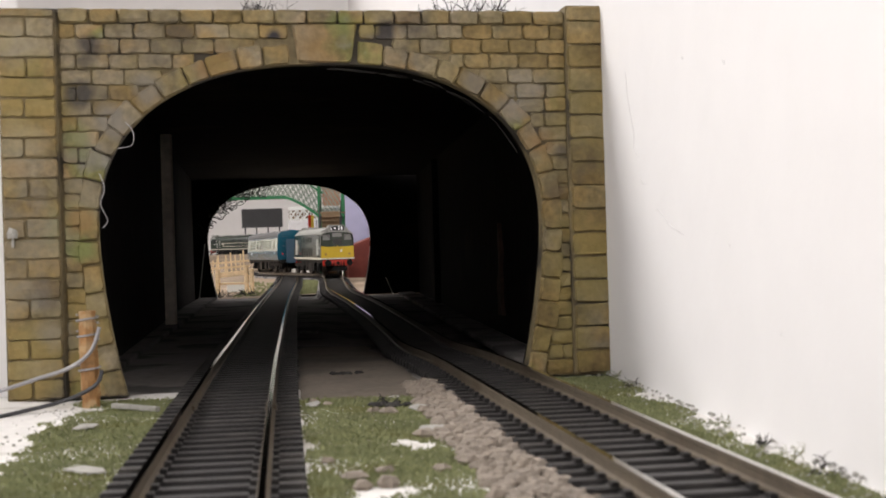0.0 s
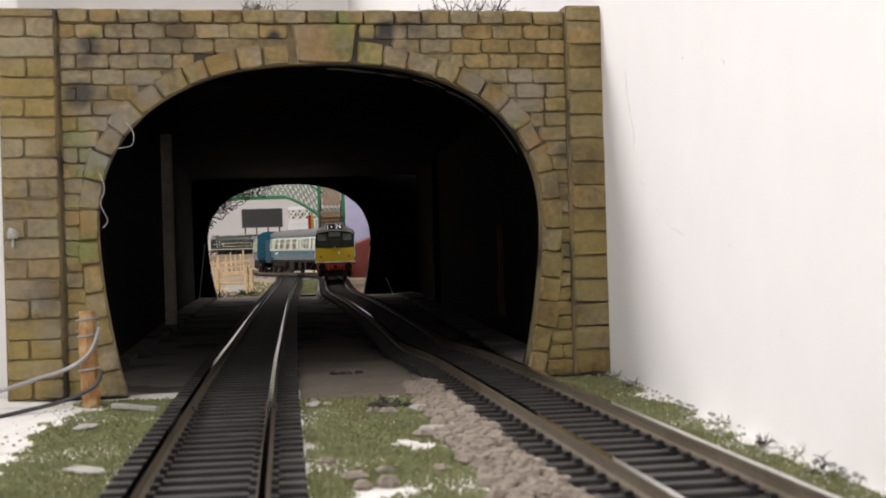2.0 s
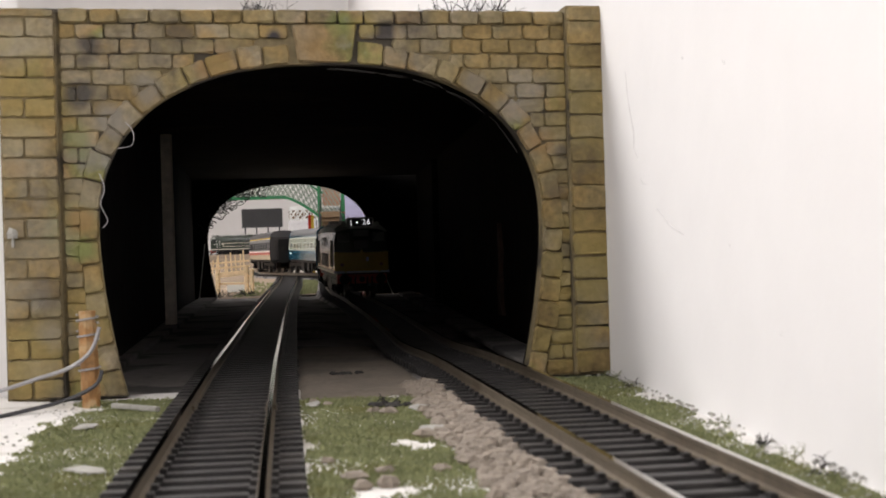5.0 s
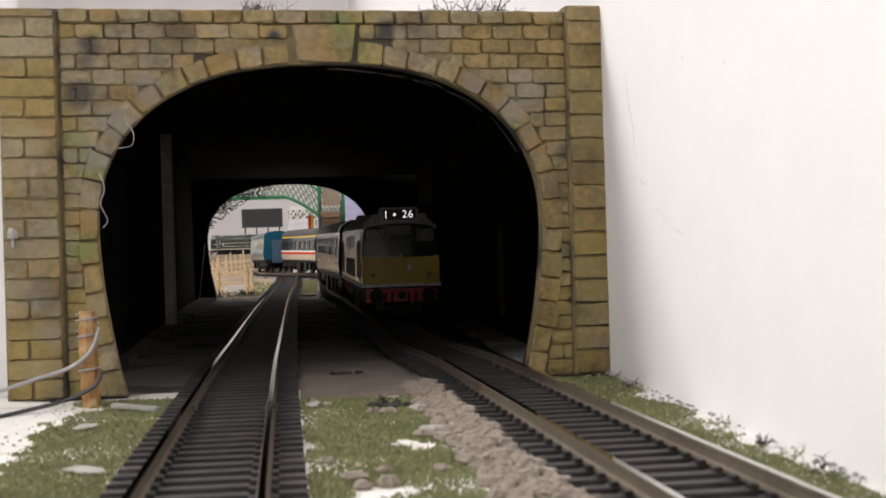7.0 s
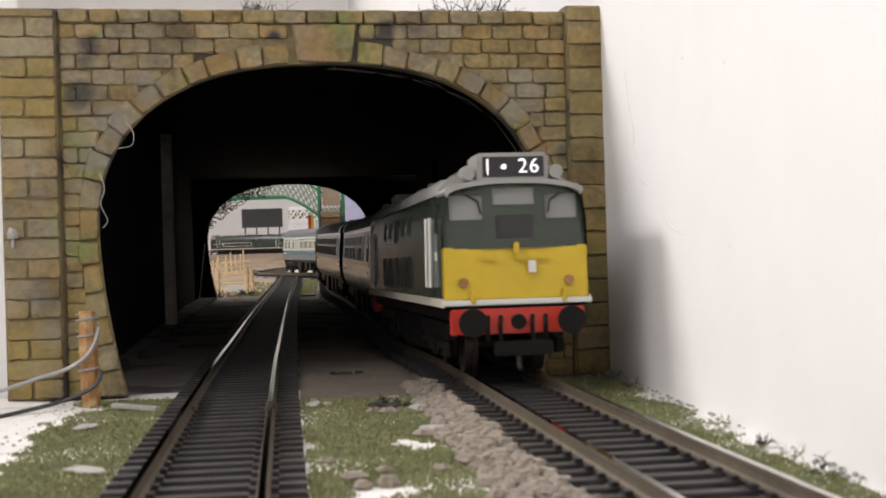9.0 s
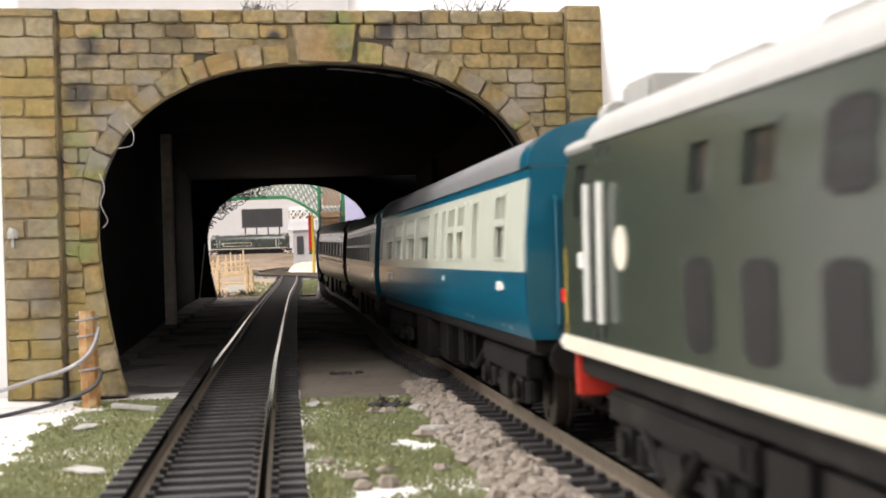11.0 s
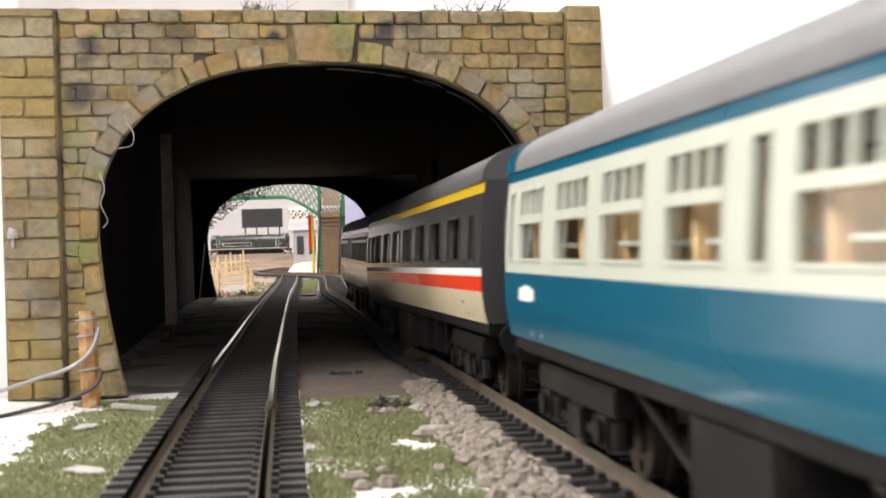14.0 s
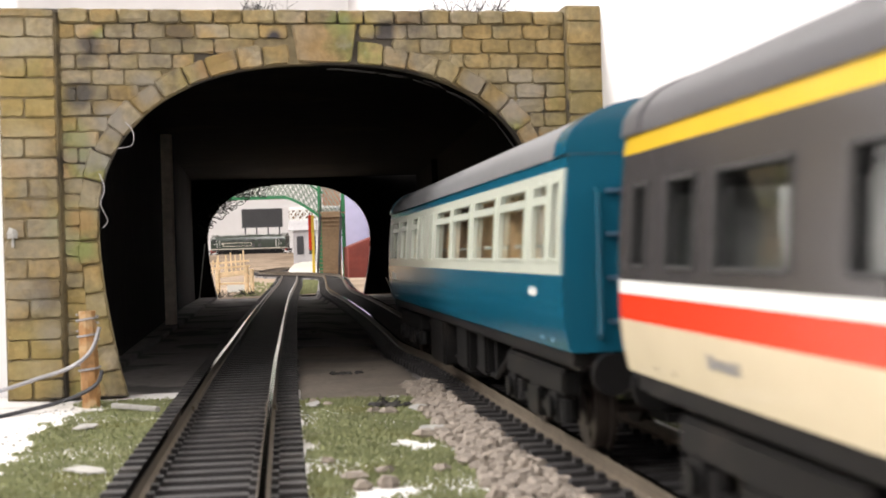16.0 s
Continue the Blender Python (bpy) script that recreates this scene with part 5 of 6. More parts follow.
BRAKE_WINS = spans([(18, 28, 2), (48, 54, 0), (65, 74, 2), (79, 88, 2), (94, 98, 0), (107, 112, 0), (122, 141, 4), (153, 173, 4), (184, 204, 4), (213, 231, 4), (249, 255, 0)])
BLUE_WINS = spans([(12, 17, 0), (30, 49, 4), (57, 77, 4), (85, 105, 4), (113, 133, 4), (138, 143, 0), (149, 167, 4), (175, 194, 4), (201, 220, 4), (229, 247, 4), (252, 256, 0)])
IC_WINS = spans([(7, 14, 0), (26, 45, 0), (56, 75, 0), (86, 105, 0), (116, 135, 0), (146, 165, 0), (176, 195, 0), (206, 225, 0), (231, 241, 0), (249, 255, 0)])
LAST_WINS = spans([(3, 8, 0), (11, 21, 1), (27, 50, 1), (55, 79, 1), (85, 109, 1), (113, 137, 1), (146, 151, 0), (163, 169, 0), (177, 191, 1), (205, 220, 1), (230, 245, 1), (250, 255, 0)])

loco = diesel("diesel_locomotive", "dark green diesel locomotive with yellow warning panel and lit headcode", "")
car1 = carriage("blue and cream brake carriage with few side windows", [(108, 23.4, 7.5, 1.8), (35, 24.0, 3.4, 1.4), (-91, 22.6, 12, 2.7)], "blue", BRAKE_WINS, [110, 69, -105])
car2 = carriage("blue and cream carriage with tan seats behind large windows", [(118, 23.4, 5, 1.6), (-111, 22.4, 12, 2.7)], "blue", BLUE_WINS, [101, -107, 116])
car3 = carriage("charcoal and beige carriage with red, white and yellow stripes", [(106, 19.4, 5, 1.0), (-93, 19.0, 9, 1.7)], "intercity", IC_WINS, [114, -114])
car4 = carriage("blue and cream trailing carriage with tall plain windows", [(110, 23.4, 6, 1.6), (-112, 22.4, 10, 2.4)], "blue", LAST_WINS, [117, -112])
bm_ = nb()
disc(bm_, (11.5, 131.2, 23.0), (0, 1, 0), 1.05, 1.0, 14)
part("tail_lamp", bm_, M["lamp_red"], car1, "glowing red tail lamp")


# front of the train along the line, mm from the camera's own cross line, by seconds
FRONT = [(0.0, 1425), (0.8, 1348), (2.0, 1225), (3.0, 1110), (4.2, 970), (5.3, 838), (6.3, 715), (7.0, 612), (7.5, 532), (8.0, 456), (8.5, 383), (9.0, 318), (9.2, 289), (10.3, 112), (11.5, -86),
         (12.5, -267), (13.2, -392), (14.5, -619), (15.0, -702), (16.0, -893)]
FT, FS = [a for a, b in FRONT], [b for a, b in FRONT]


def front(t):
    """Monotone cubic through FRONT."""
    i = max(0, min(len(FT) - 2, int(np.searchsorted(FT, t)) - 1))
    def slope(k):
        if k == 0:
            return (FS[1] - FS[0]) / (FT[1] - FT[0])
        if k == len(FT) - 1:
            return (FS[-1] - FS[-2]) / (FT[-1] - FT[-2])
        return (FS[k + 1] - FS[k - 1]) / (FT[k + 1] - FT[k - 1])
    h = FT[i + 1] - FT[i]
    u = (t - FT[i]) / h
    m0, m1 = slope(i) * h, slope(i + 1) * h
    return (2 * u ** 3 - 3 * u * u + 1) * FS[i] + (u ** 3 - 2 * u * u + u) * m0 + (3 * u * u - 2 * u ** 3) * FS[i + 1] + (u ** 3 - u * u) * m1


PITCH, LOCO = 288.0, 218.0
CONSIST = [(loco, 97.0)] + [(c, LOCO + 130.5 + PITCH * k) for k, c in enumerate((car1, car2, car3, car4))]


def vehicle_pose(s, spread):
    a, _ = MAIN.at(s - spread)
    b, _ = MAIN.at(s + spread)
    c = (a + b) / 2
    d = (a - b).normalized()
    rz = math.atan2(d.y, d.x) - math.pi / 2
    return Matrix.Translation((c.x * MM, c.y * MM, (RAIL_TOP + c.z) * MM)) @ Matrix.Rotation(rz, 4, "Z") @ Matrix.Rotation(math.asin(d.z), 4, "X"), rz


def motions():
    times = [i / 5 for i in range(81)]
    for v, off in CONSIST:
        walk(v, [(t, vehicle_pose(front(t) + off, v["spread"])[0]) for t in times])
        for b, y in BOGIES:
            if b.parent != v:
                continue
            rows = []
            for t in [i / 2 for i in range(33)]:
                _, d = MAIN.at(front(t) + off - y)
                _, rz = vehicle_pose(front(t) + off, v["spread"])
                turn = math.atan2(-d.y, -d.x) - math.pi / 2 - rz
                turn = (turn + math.pi) % (2 * math.pi) - math.pi
                rows.append((t, mm(0, y, 0) @ Matrix.Rotation(turn, 4, "Z")))
            walk(b, rows)
            for w, yy, r in WHEELS:
                if w.parent != b:
                    continue
                walk(w, [(i / 15, mm(0, yy, r) @ Matrix.Rotation((front(i / 15) - front(0)) / (r + 0.0), 4, "X")) for i in range(241)])


# ---- foreground scenery ----
def on_track(x, y, clear=15.6):
    return abs(x - side_x(y)) < clear or abs(x - main_x(y)) < clear


SIDE_X, MAIN_X = side_x, main_x


def lookup(fn):
    t = {int(y): fn(y) for y in range(-50, 1700, 4)}

    def f(y):
        k = int(-50 + 4 * round((y + 50) / 4))
        return t[k] if k in t else fn(y)
    return f


side_x, main_x = lookup(SIDE_X), lookup(MAIN_X)


def grassy(x, y):
    """How grassy the ground is here, 0 to 1."""
    n = 0.5 + 0.5 * noise.noise((x * 0.045, y * 0.03, 7.0)) + 0.25 * noise.noise((x * 0.16, y * 0.12, 2.0))
    sx, mx = side_x(y), main_x(y)
    if sx + 15 < x < mx - 15:
        edge = mx - 15 - (11 - 0.022 * (y - 160))
        if x > edge + 2.5 * noise.noise((y * 0.08, 0, 5)):
            return 0.0
        g = min(1.0, (340 - y) / 14) if y > 320 else 1.0
        return 1.0 if g > 0.3 and n > 0.2 else 0.0
    if x < sx - 15:
        left = -84 + 0.30 * (330 - y) * 0.35
        k = (x - left) / 10 + 0.2
        return 1.0 if n + min(0, k) * 0.35 > 0.33 and y < 346 else 0.0
    if x > mx + 15:
        return 1.0 if n + 0.06 * (wall_x(y) - 4 - x) > 0.36 and y < 372 else 0.0
    return 0.0


def build_grass():
    """Static grass: short fibres and the flock they stand in."""
    rnd = random.Random(4)
    verts, faces = [], []
    flock_v, flock_f = [], []
    n = 0
    while n < 60000:
        y = 120 + 262 * rnd.random() ** 1.15
        x = rnd.uniform(-105, 62)
        if on_track(x, y) or x > wall_x(y) - 1 or not grassy(x, y) or not grassy(x + rnd.gauss(0, 2.2), y + rnd.gauss(0, 4)):
            n += 0.15
            continue
        n += 1
        h = rnd.uniform(0.1, 0.55) * (1.0 if rnd.random() < 0.96 else 1.7)
        a = rnd.uniform(0, 6.28)
        w = rnd.uniform(0.07, 0.16)
        lean = rnd.uniform(0, 0.8)
        b = rnd.uniform(0, 6.28)
        dx, dy = math.cos(a) * w, math.sin(a) * w
        ex, ey = math.cos(b) * lean, math.sin(b) * lean
        i = len(verts)
        verts += [(x - dx, y - dy, -0.3), (x + dx, y + dy, -0.3), (x + ex + dx * 0.5, y + ey + dy * 0.5, h), (x + ex - dx * 0.5, y + ey - dy * 0.5, h * 0.95)]
        faces.append((i, i + 1, i + 2, i + 3))
    me = bpy.data.meshes.new("grass")
    me.from_pydata([(a * MM, b * MM, c * MM) for a, b, c in verts], [], faces)
    me.materials.append(M["grass"])
    tagged(new("grass", me), "short green static grass fibres on the layout", "grass", kind="stuff")
    # flock crumbs underneath
    bm = nb()
    step = 1.0
    y = 112.0
    while y < 380:
        x = -112.0
        while x < 64:
            xx, yy = x + rnd.uniform(-0.4, 0.4), y + rnd.uniform(-0.4, 0.4)
            if grassy(xx, yy) and grassy(xx + rnd.gauss(0, 2.2), yy + rnd.gauss(0, 4)) and not on_track(xx, yy, 15.0) and xx < wall_x(yy) - 0.5:
                r = rnd.uniform(0.6, 1.05)
                zc = rnd.uniform(-0.5, 0.05)
                ring = [bm.verts.new((xx + r * math.cos(k * 1.2566 + x), yy + r * math.sin(k * 1.2566 + x), -0.6)) for k in range(5)]
                top = bm.verts.new((xx + rnd.uniform(-0.4, 0.4), yy + rnd.uniform(-0.4, 0.4), zc + 0.35))
                for k in range(5):
                    bm.faces.new((ring[k], ring[(k + 1) % 5], top))
            x += step
        y += step
    tagged(part("flock", bm, M["flock"]), "matted green flock turf beside the tracks", "turf", kind="stuff")


def chip(bm, c, r, rnd, flat=0.7):
    """An angular stone chip."""
    vs = []
    a0 = rnd.uniform(0, 6)
    for lvl, (k, z) in enumerate(((0.75, -0.5), (1.0, 0.05), (0.6, 0.7))):
        n = 6
        for i in range(n):
            a = a0 + i * 6.283 / n + rnd.uniform(-0.25, 0.25)
            q = r * k * rnd.uniform(0.72, 1.2)
            vs.append(bm.verts.new((c[0] + q * math.cos(a), c[1] + q * math.sin(a) * 0.9, c[2] + r * flat * z * rnd.uniform(0.7, 1.2))))
    for lvl in (0, 1):
        for i in range(6):
            bm.faces.new((vs[lvl * 6 + i], vs[lvl * 6 + (i + 1) % 6], vs[lvl * 6 + 6 + (i + 1) % 6], vs[lvl * 6 + 6 + i]))
    bm.faces.new(vs[12:18])


def build_gravel():
    rnd = random.Random(9)
    bm = nb()
    for _ in range(1250):
        y = 120 + 240 * rnd.random()
        edge = main_x(y) - 15.2
        w = 12 - 0.024 * (y - 160) + 2.5 * noise.noise((y * 0.08, 0, 5))
        x = edge - w * rnd.random() ** 1.3
        r = rnd.uniform(0.5, 1.1) if rnd.random() < 0.5 else rnd.uniform(1.0, 2.1)
        chip(bm, (x, y, -0.3 + r * 0.35 + max(0, 1 - (edge - x) / 7) * 0.9), r, rnd)
    tagged(part("ballast", bm, M["gravel"]), "heaped beige ballast chips beside the rail", "ballast", kind="stuff")
    bm = nb()
    for _ in range(330):
        y = 110 + 270 * rnd.random()
        x = wall_x(y) - 0.5 - rnd.random() ** 1.6 * 7
        if on_track(x, y, 15.4):
            continue
        r = rnd.uniform(0.2, 0.6)
        chip(bm, (x, y, -0.3 + r * 0.3 + max(0, 3 - (wall_x(y) - x)) * 0.4), r, rnd, 0.9)
    tagged(part("plaster_crumbs", bm, M["plastic_chip"]), "white plaster crumbs along the foot of the wall", "crumbs", kind="stuff")
    bm = nb()
    for _ in range(420):
        y = 120 + 225 * rnd.random()
        x = rnd.uniform(-100, side_x(y) - 16)
        r = rnd.uniform(0.2, 0.5)
        chip(bm, (x, y, -0.25), r, rnd, 0.7)
    tagged(part("plaster_dust", bm, M["plastic_chip"]), "loose pale plaster grains on the ground", "crumbs", kind="stuff")


def rock(x, y, r, flat, material, label, nm="stone"):
    rnd = random.Random(int(x * 31 + y * 7))
    bm = nb()
    chip(bm, (0, 0, r * flat * 0.4), r, rnd, flat)
    tagged(part(nm, bm, material, at=mm(x, y, -0.2, 0, 0, rnd.uniform(0, 360))), label, "stone", "loose stones")


def flake(x, y, w, d, rz, label="flat white plaster flake lying on the turf"):
    rnd = random.Random(int(x * 13 + y))
    bm = nb()
    n = 11
    lo, hi = [], []
    for i in range(n):
        a = i * 6.283 / n
        k = rnd.uniform(0.65, 1.15)
        lo.append(bm.verts.new((w / 2 * k * math.cos(a), d / 2 * k * math.sin(a), 0)))
        hi.append(bm.verts.new((w / 2 * k * 0.93 * math.cos(a), d / 2 * k * 0.93 * math.sin(a), 0.3 + rnd.uniform(-0.15, 0.15))))
    bm.faces.new(lo)
    bm.faces.new(hi)
    for i in range(n):
        bm.faces.new((lo[i], lo[(i + 1) % n], hi[(i + 1) % n], hi[i]))
    tagged(part("plaster_flake", bm, M["plastic_chip"], at=mm(x, y, 0.45, 2, -3, rz)), label, "plaster flake", "plaster flakes")


def twigs(name, at, n, size, r, label, material, seed, spread=(1, 1, 1), category="twigs"):
    rnd = random.Random(seed)
    bm = nb()
    for _ in range(n):
        p = Vector((rnd.uniform(-1, 1) * spread[0], rnd.uniform(-1, 1) * spread[1], rnd.uniform(0, 1) * spread[2])) * size
        d = Vector((rnd.uniform(-1, 1), rnd.uniform(-1, 1), rnd.uniform(-0.6, 1))).normalized()
        pts = [p]
        for k in range(4):
            d = (d + Vector((rnd.uniform(-1, 1), rnd.uniform(-1, 1), rnd.uniform(-1, 1))) * 0.7).normalized()
            pts.append(pts[-1] + d * size * rnd.uniform(0.15, 0.3))
        tube(bm, pts, r * rnd.uniform(0.6, 1.2), 4, 0.4)
    return tagged(part(name, bm, material, at=at), label, category)


def build_foreground():
    # leaning wooden post with wires
    bm = nb()
    rings = []
    rnd = random.Random(2)
    for j in range(12):
        z = 24.2 * j / 11
        k = 1.0 if j < 10 else 0.9
        rings.append([bm.verts.new((2.3 * k * math.cos(i * 0.785) * (1 + 0.14 * noise.noise((i, z * 0.3, 0))) + 0.12 * noise.noise((z * 0.4, 0, 4)), 2.1 * k * math.sin(i * 0.785) * (1 + 0.14 * noise.noise((i, z * 0.3, 9))), z - 0.6)) for i in range(8)])
    for a, b in zip(rings[:-1], rings[1:]):
        for i in range(8):
            bm.faces.new((a[i], a[(i + 1) % 8], b[(i + 1) % 8], b[i]))
    bm.faces.new(rings[-1])
    bm.faces.new(rings[0][::-1])
    post = thing("fence_post", mm(-87.5, 333, -0.2, 0, -1.0, 0), "orange-brown wooden post bound with grey wire before the portal", "fence post")
    part("shaft", bm, M["post_wood"], post, smooth=True)
    for z in (8.2, 16.5, 20.5):
        bm = nb()
        tube(bm, [(2.6 * math.cos(a * 0.5), 2.4 * math.sin(a * 0.5), z + 0.12 * a) for a in range(20)], 0.28, 5)
        part("wire_binding", bm, M["wire"], post)
    for nm, pts, m_, r in (("fence_wire", [(3.0, -2, 19), (1.2, -3.0, 13.5), (-4, -3, 9.5), (-12, -4, 7), (-24, -8, 3.8), (-40, -16, 3.0), (-70, -40, 2.6)], M["wire"], 0.5),
                           ("fence_wire", [(3.4, -2, 8.5), (2.0, -3, 5.0), (-4, -4, 2.0), (-10, -9, 0.6), (-18, -24, -0.2), (-27, -46, -0.3), (-50, -80, -0.2)], M["dark_wire"], 0.5)):
        bm = nb()
        tube(bm, [tuple(p) for p in spline(pts, 6)], r, 8)
        tagged(part(nm, bm, m_, at=mm(-87.5, 333, 0.4), smooth=True), "twisted grey wire running from the wooden post", "wire", "wires")
    bm = nb()
    box(bm, -7, 7, -0.8, 0.8, 0, 1.2, bev=0.25)
    tagged(part("wood_strip", bm, M["plastic_chip"], at=mm(-73.5, 319, 0.3, 0, 2, -28)), "thin white strip of wood lying on the grass", "wood strip")
    # thin loose wires hanging at the arch
    for pts, u, z in (([(0, 0, 0), (1.6, -1, -1.6), (2.4, -2, -4), (1.4, -1, -6), (-2, -1, -6.6)], 18.6 - 70, 71), ([(0, 0, 0), (1.4, -1, -4), (0.6, -2, -8), (2, -1, -12), (0.5, 0, -14)], 11.6 - 70, 58)):
        bm = nb()
        tube(bm, [tuple(p) for p in spline(pts, 6)], 0.13, 5)
        c = N_FACE + E_ * u
        tagged(part("loose_wire", bm, M["wire"], at=mm(c.x, c.y - 3.5, z)), "thin loose grey wire hanging inside the arch", "wire", "wires")
    c = N_FACE + E_ * (-80)
    bm = nb()
    rnd = random.Random(5)
    chip(bm, (0, 0, 0), 1.6, rnd, 1.4)
    box(bm, -0.3, 0.3, -0.4, 0.4, -3.4, 0)
    tagged(part("plaster_blob", bm, M["plastic_chip"], at=mm(c.x, c.y - 4.2, 43)), "white plaster blob stuck on the pillar", "plaster blob")
    # flakes, stones, dead twig heap
    flake(-77.0, 289, 6.3, 7, 20)
    flake(-61.5, 229, 5, 9, 60)
    flake(-31.5, 318, 4, 6, 0)
    flake(-5.5, 303, 5, 10, 30)
    flake(-3, 268, 7.5, 6, 80)
    for x, y, r, f in ((-16.5, 304, 2.2, 0.6), (-12.8, 300, 2.3, 0.8), (-15.2, 216, 2.7, 0.55), (-10.5, 221, 1.8, 0.8), (-1.2, 222, 1.9, 0.7), (-13.5, 207, 2.0, 0.7), (-9.6, 208, 2.2, 0.9), (-20.8, 232, 1.5, 1.0),
                       (-4.2, 262, 2.6, 0.7), (-1.4, 264, 2.4, 0.7), (-5.4, 316, 2.3, 0.7), (-32, 326, 1.6, 0.8), (-28.5, 321, 1.5, 0.7)):
        rock(x, y, r, f * 0.75, M["gravel"], "pale angular stone chip lying on the turf")
    for i, (x, y) in enumerate(((-29.8, 398), (-60.5, 608), (-13.3, 313))):
        bm = nb()
        rnd = random.Random(40 + i)
        for _ in range(14):
            chip(bm, (rnd.uniform(-4, 4), rnd.uniform(-2.5, 2.5), 0.4), rnd.uniform(0.7, 1.6), rnd, 0.6)
        tagged(part("dark_debris", bm, M["lichen"], at=mm(x, y, 0)), "small heap of dark charred scraps on the ground", "debris", "debris heaps")
    twigs("dead_twig", mm(-13.3, 314, 0.5), 18, 3, 0.2, "tiny dead brown twigs on the turf", M["lichen"], 3, (1, 0.4, 0.2))
    for i, (u, n, s) in enumerate(((-20, 60, 6), (-15, 40, 5), (37, 70, 7), (46, 60, 7), (30, 30, 5))):
        c = N_FACE + E_ * u
        twigs("lichen", mm(c.x, c.y + 12, 100.5), n, s, 0.16, "dark dried lichen tuft on top of the tunnel", M["lichen"], 50 + i, (1, 0.7, 0.35), "lichen")
    # pieces of scuffed weed at the foot of the wall
    for i, (y, s) in enumerate(((206, 3.5), (222, 3.0), (236, 2.0), (262, 2.2), (340, 2.5), (362, 3))):
        twigs("weed_tuft", mm(wall_x(y) - 2.5, y, 0), 22, s, 0.12, "tiny dark weed tuft at the foot of the wall", M["grass"] if i % 2 else M["lichen"], 80 + i, (0.7, 1, 0.4), "weed")


# ---- beyond the tunnel ----
def lattice(bm, x0, x1, zlo, zhi, y, cell, r):
    """Crossed flat bars between two chords given as functions of x."""
    n = int(round((x1 - x0) / cell))
    for k in range(-n, n + 1):
        for sgn in (-1, 1):
            pts = []
            for i in range(13):
                f = i / 12
                x = x0 + k * cell + (f if sgn > 0 else 1 - f) * (zhi(x0) - zlo(x0)) * 0.62
                if x0 <= x <= x1:
                    pts.append((x, y, zlo(x) + f * (zhi(x) - zlo(x))))
            if len(pts) > 2:
                tube(bm, [pts[0], pts[-1]], r, 4)


def build_bridge():
    Y = 1690
    t = thing("footbridge", mm(0, Y, 0), "green station footbridge with pale lattice parapets and brown stairs", "footbridge")

    def zlo(x):
        return 104.5 - 27 * max(0.0, min(1, (x + 196) / 46)) ** 1.4

    def zhi(x):
        return zlo(x) + 33
    for y in (-9, 9):
        bm = nb()
        prev = None
        for dz, h in ((0, 3.6), (32, 2.4)):
            prev = None
            for i in range(41):
                x = -330 + 182 * i / 40
                z = zlo(x) + dz
                ring = [bm.verts.new((x, y + a, z + b)) for a, b in ((-0.9, 0), (0.9, 0), (0.9, h), (-0.9, h))]
                if prev:
                    for k in range(4):
                        bm.faces.new((prev[k], prev[(k + 1) % 4], ring[(k + 1) % 4], ring[k]))
                prev = ring
        side = part("girder", bm, M["bridge_green"], t, "green arched girder")
        bm = nb()
        lattice(bm, -328, -150, lambda x: zlo(x) + 3, lambda x: zlo(x) + 32, y, 6.4, 0.6)
        part("lattice", bm, M["bridge_white"], side, "pale grey-green lattice bars")
    bm = nb()
    prev = None
    for i in range(41):
        x = -330 + 182 * i / 40
        ring = [bm.verts.new((x, a, zlo(x) + b)) for a, b in ((-8, 0.6), (8, 0.6), (8, 2.2), (-8, 2.2))]
        if prev:
            for k in range(4):
                bm.faces.new((prev[k], prev[(k + 1) % 4], ring[(k + 1) % 4], ring[k]))
        prev = ring
    part("deck", bm, M["stair"], t)
    # landing tower
    for x in (-152, -123):
        for y in (-12, 12):
            part("tower_post", boxed(x - 1.4, x + 1.4, y - 1.4, y + 1.4, 0, 124, bev=0.3), M["bridge_green"], t, "green tower post")
            bm = nb()
            disc(bm, (x, y, 125.5), (0, 0, 1), 2.4, 2.4, 10)
            part("finial", bm, M["bridge_green"], t)
    for y in (-12, 12):
        part("tower_beam", boxed(-153, -122, y - 1, y + 1, 81, 86, bev=0.3), M["bridge_green"], t)
        bm = nb()
        lattice(bm, -150, -125, lambda x: 86, lambda x: 117, y, 5.2, 0.45)
        part("lattice", bm, M["bridge_white"], t)
    part("tower_beam", boxed(-153.4, -121.6, -13.4, 13.4, 84, 86.2), M["stair"], t)
    # stairs towards the tunnel
    n = 17
    for k in range(n):
        z = 84 - 80 * (k + 1) / n
        y = -13 - 62 * (k + 0.5) / n
        part("stair_tread", boxed(-149, -126, y - 2.4, y + 2.4, z, z + 1.1, bev=0.15), M["stair"], t)
    for x in (-150.2, -124.8):
        bm = nb()
        tube(bm, [(x, -12, 82), (x, -76, 2)], 1.3, 4)
        tube(bm, [(x, -12, 100), (x, -76, 20)], 0.8, 4)
        for k in range(9):
            f = k / 8
            tube(bm, [(x, -12 - 64 * f, 82 - 80 * f), (x, -12 - 64 * f, 100 - 80 * f)], 0.55, 4)
        part("stair_string", bm, M["billboard"], t, "dark stair string and handrail")
    part("stair_riser_board", boxed(-149, -126, -13.2, -12.2, 6, 84), M["stair"], t)


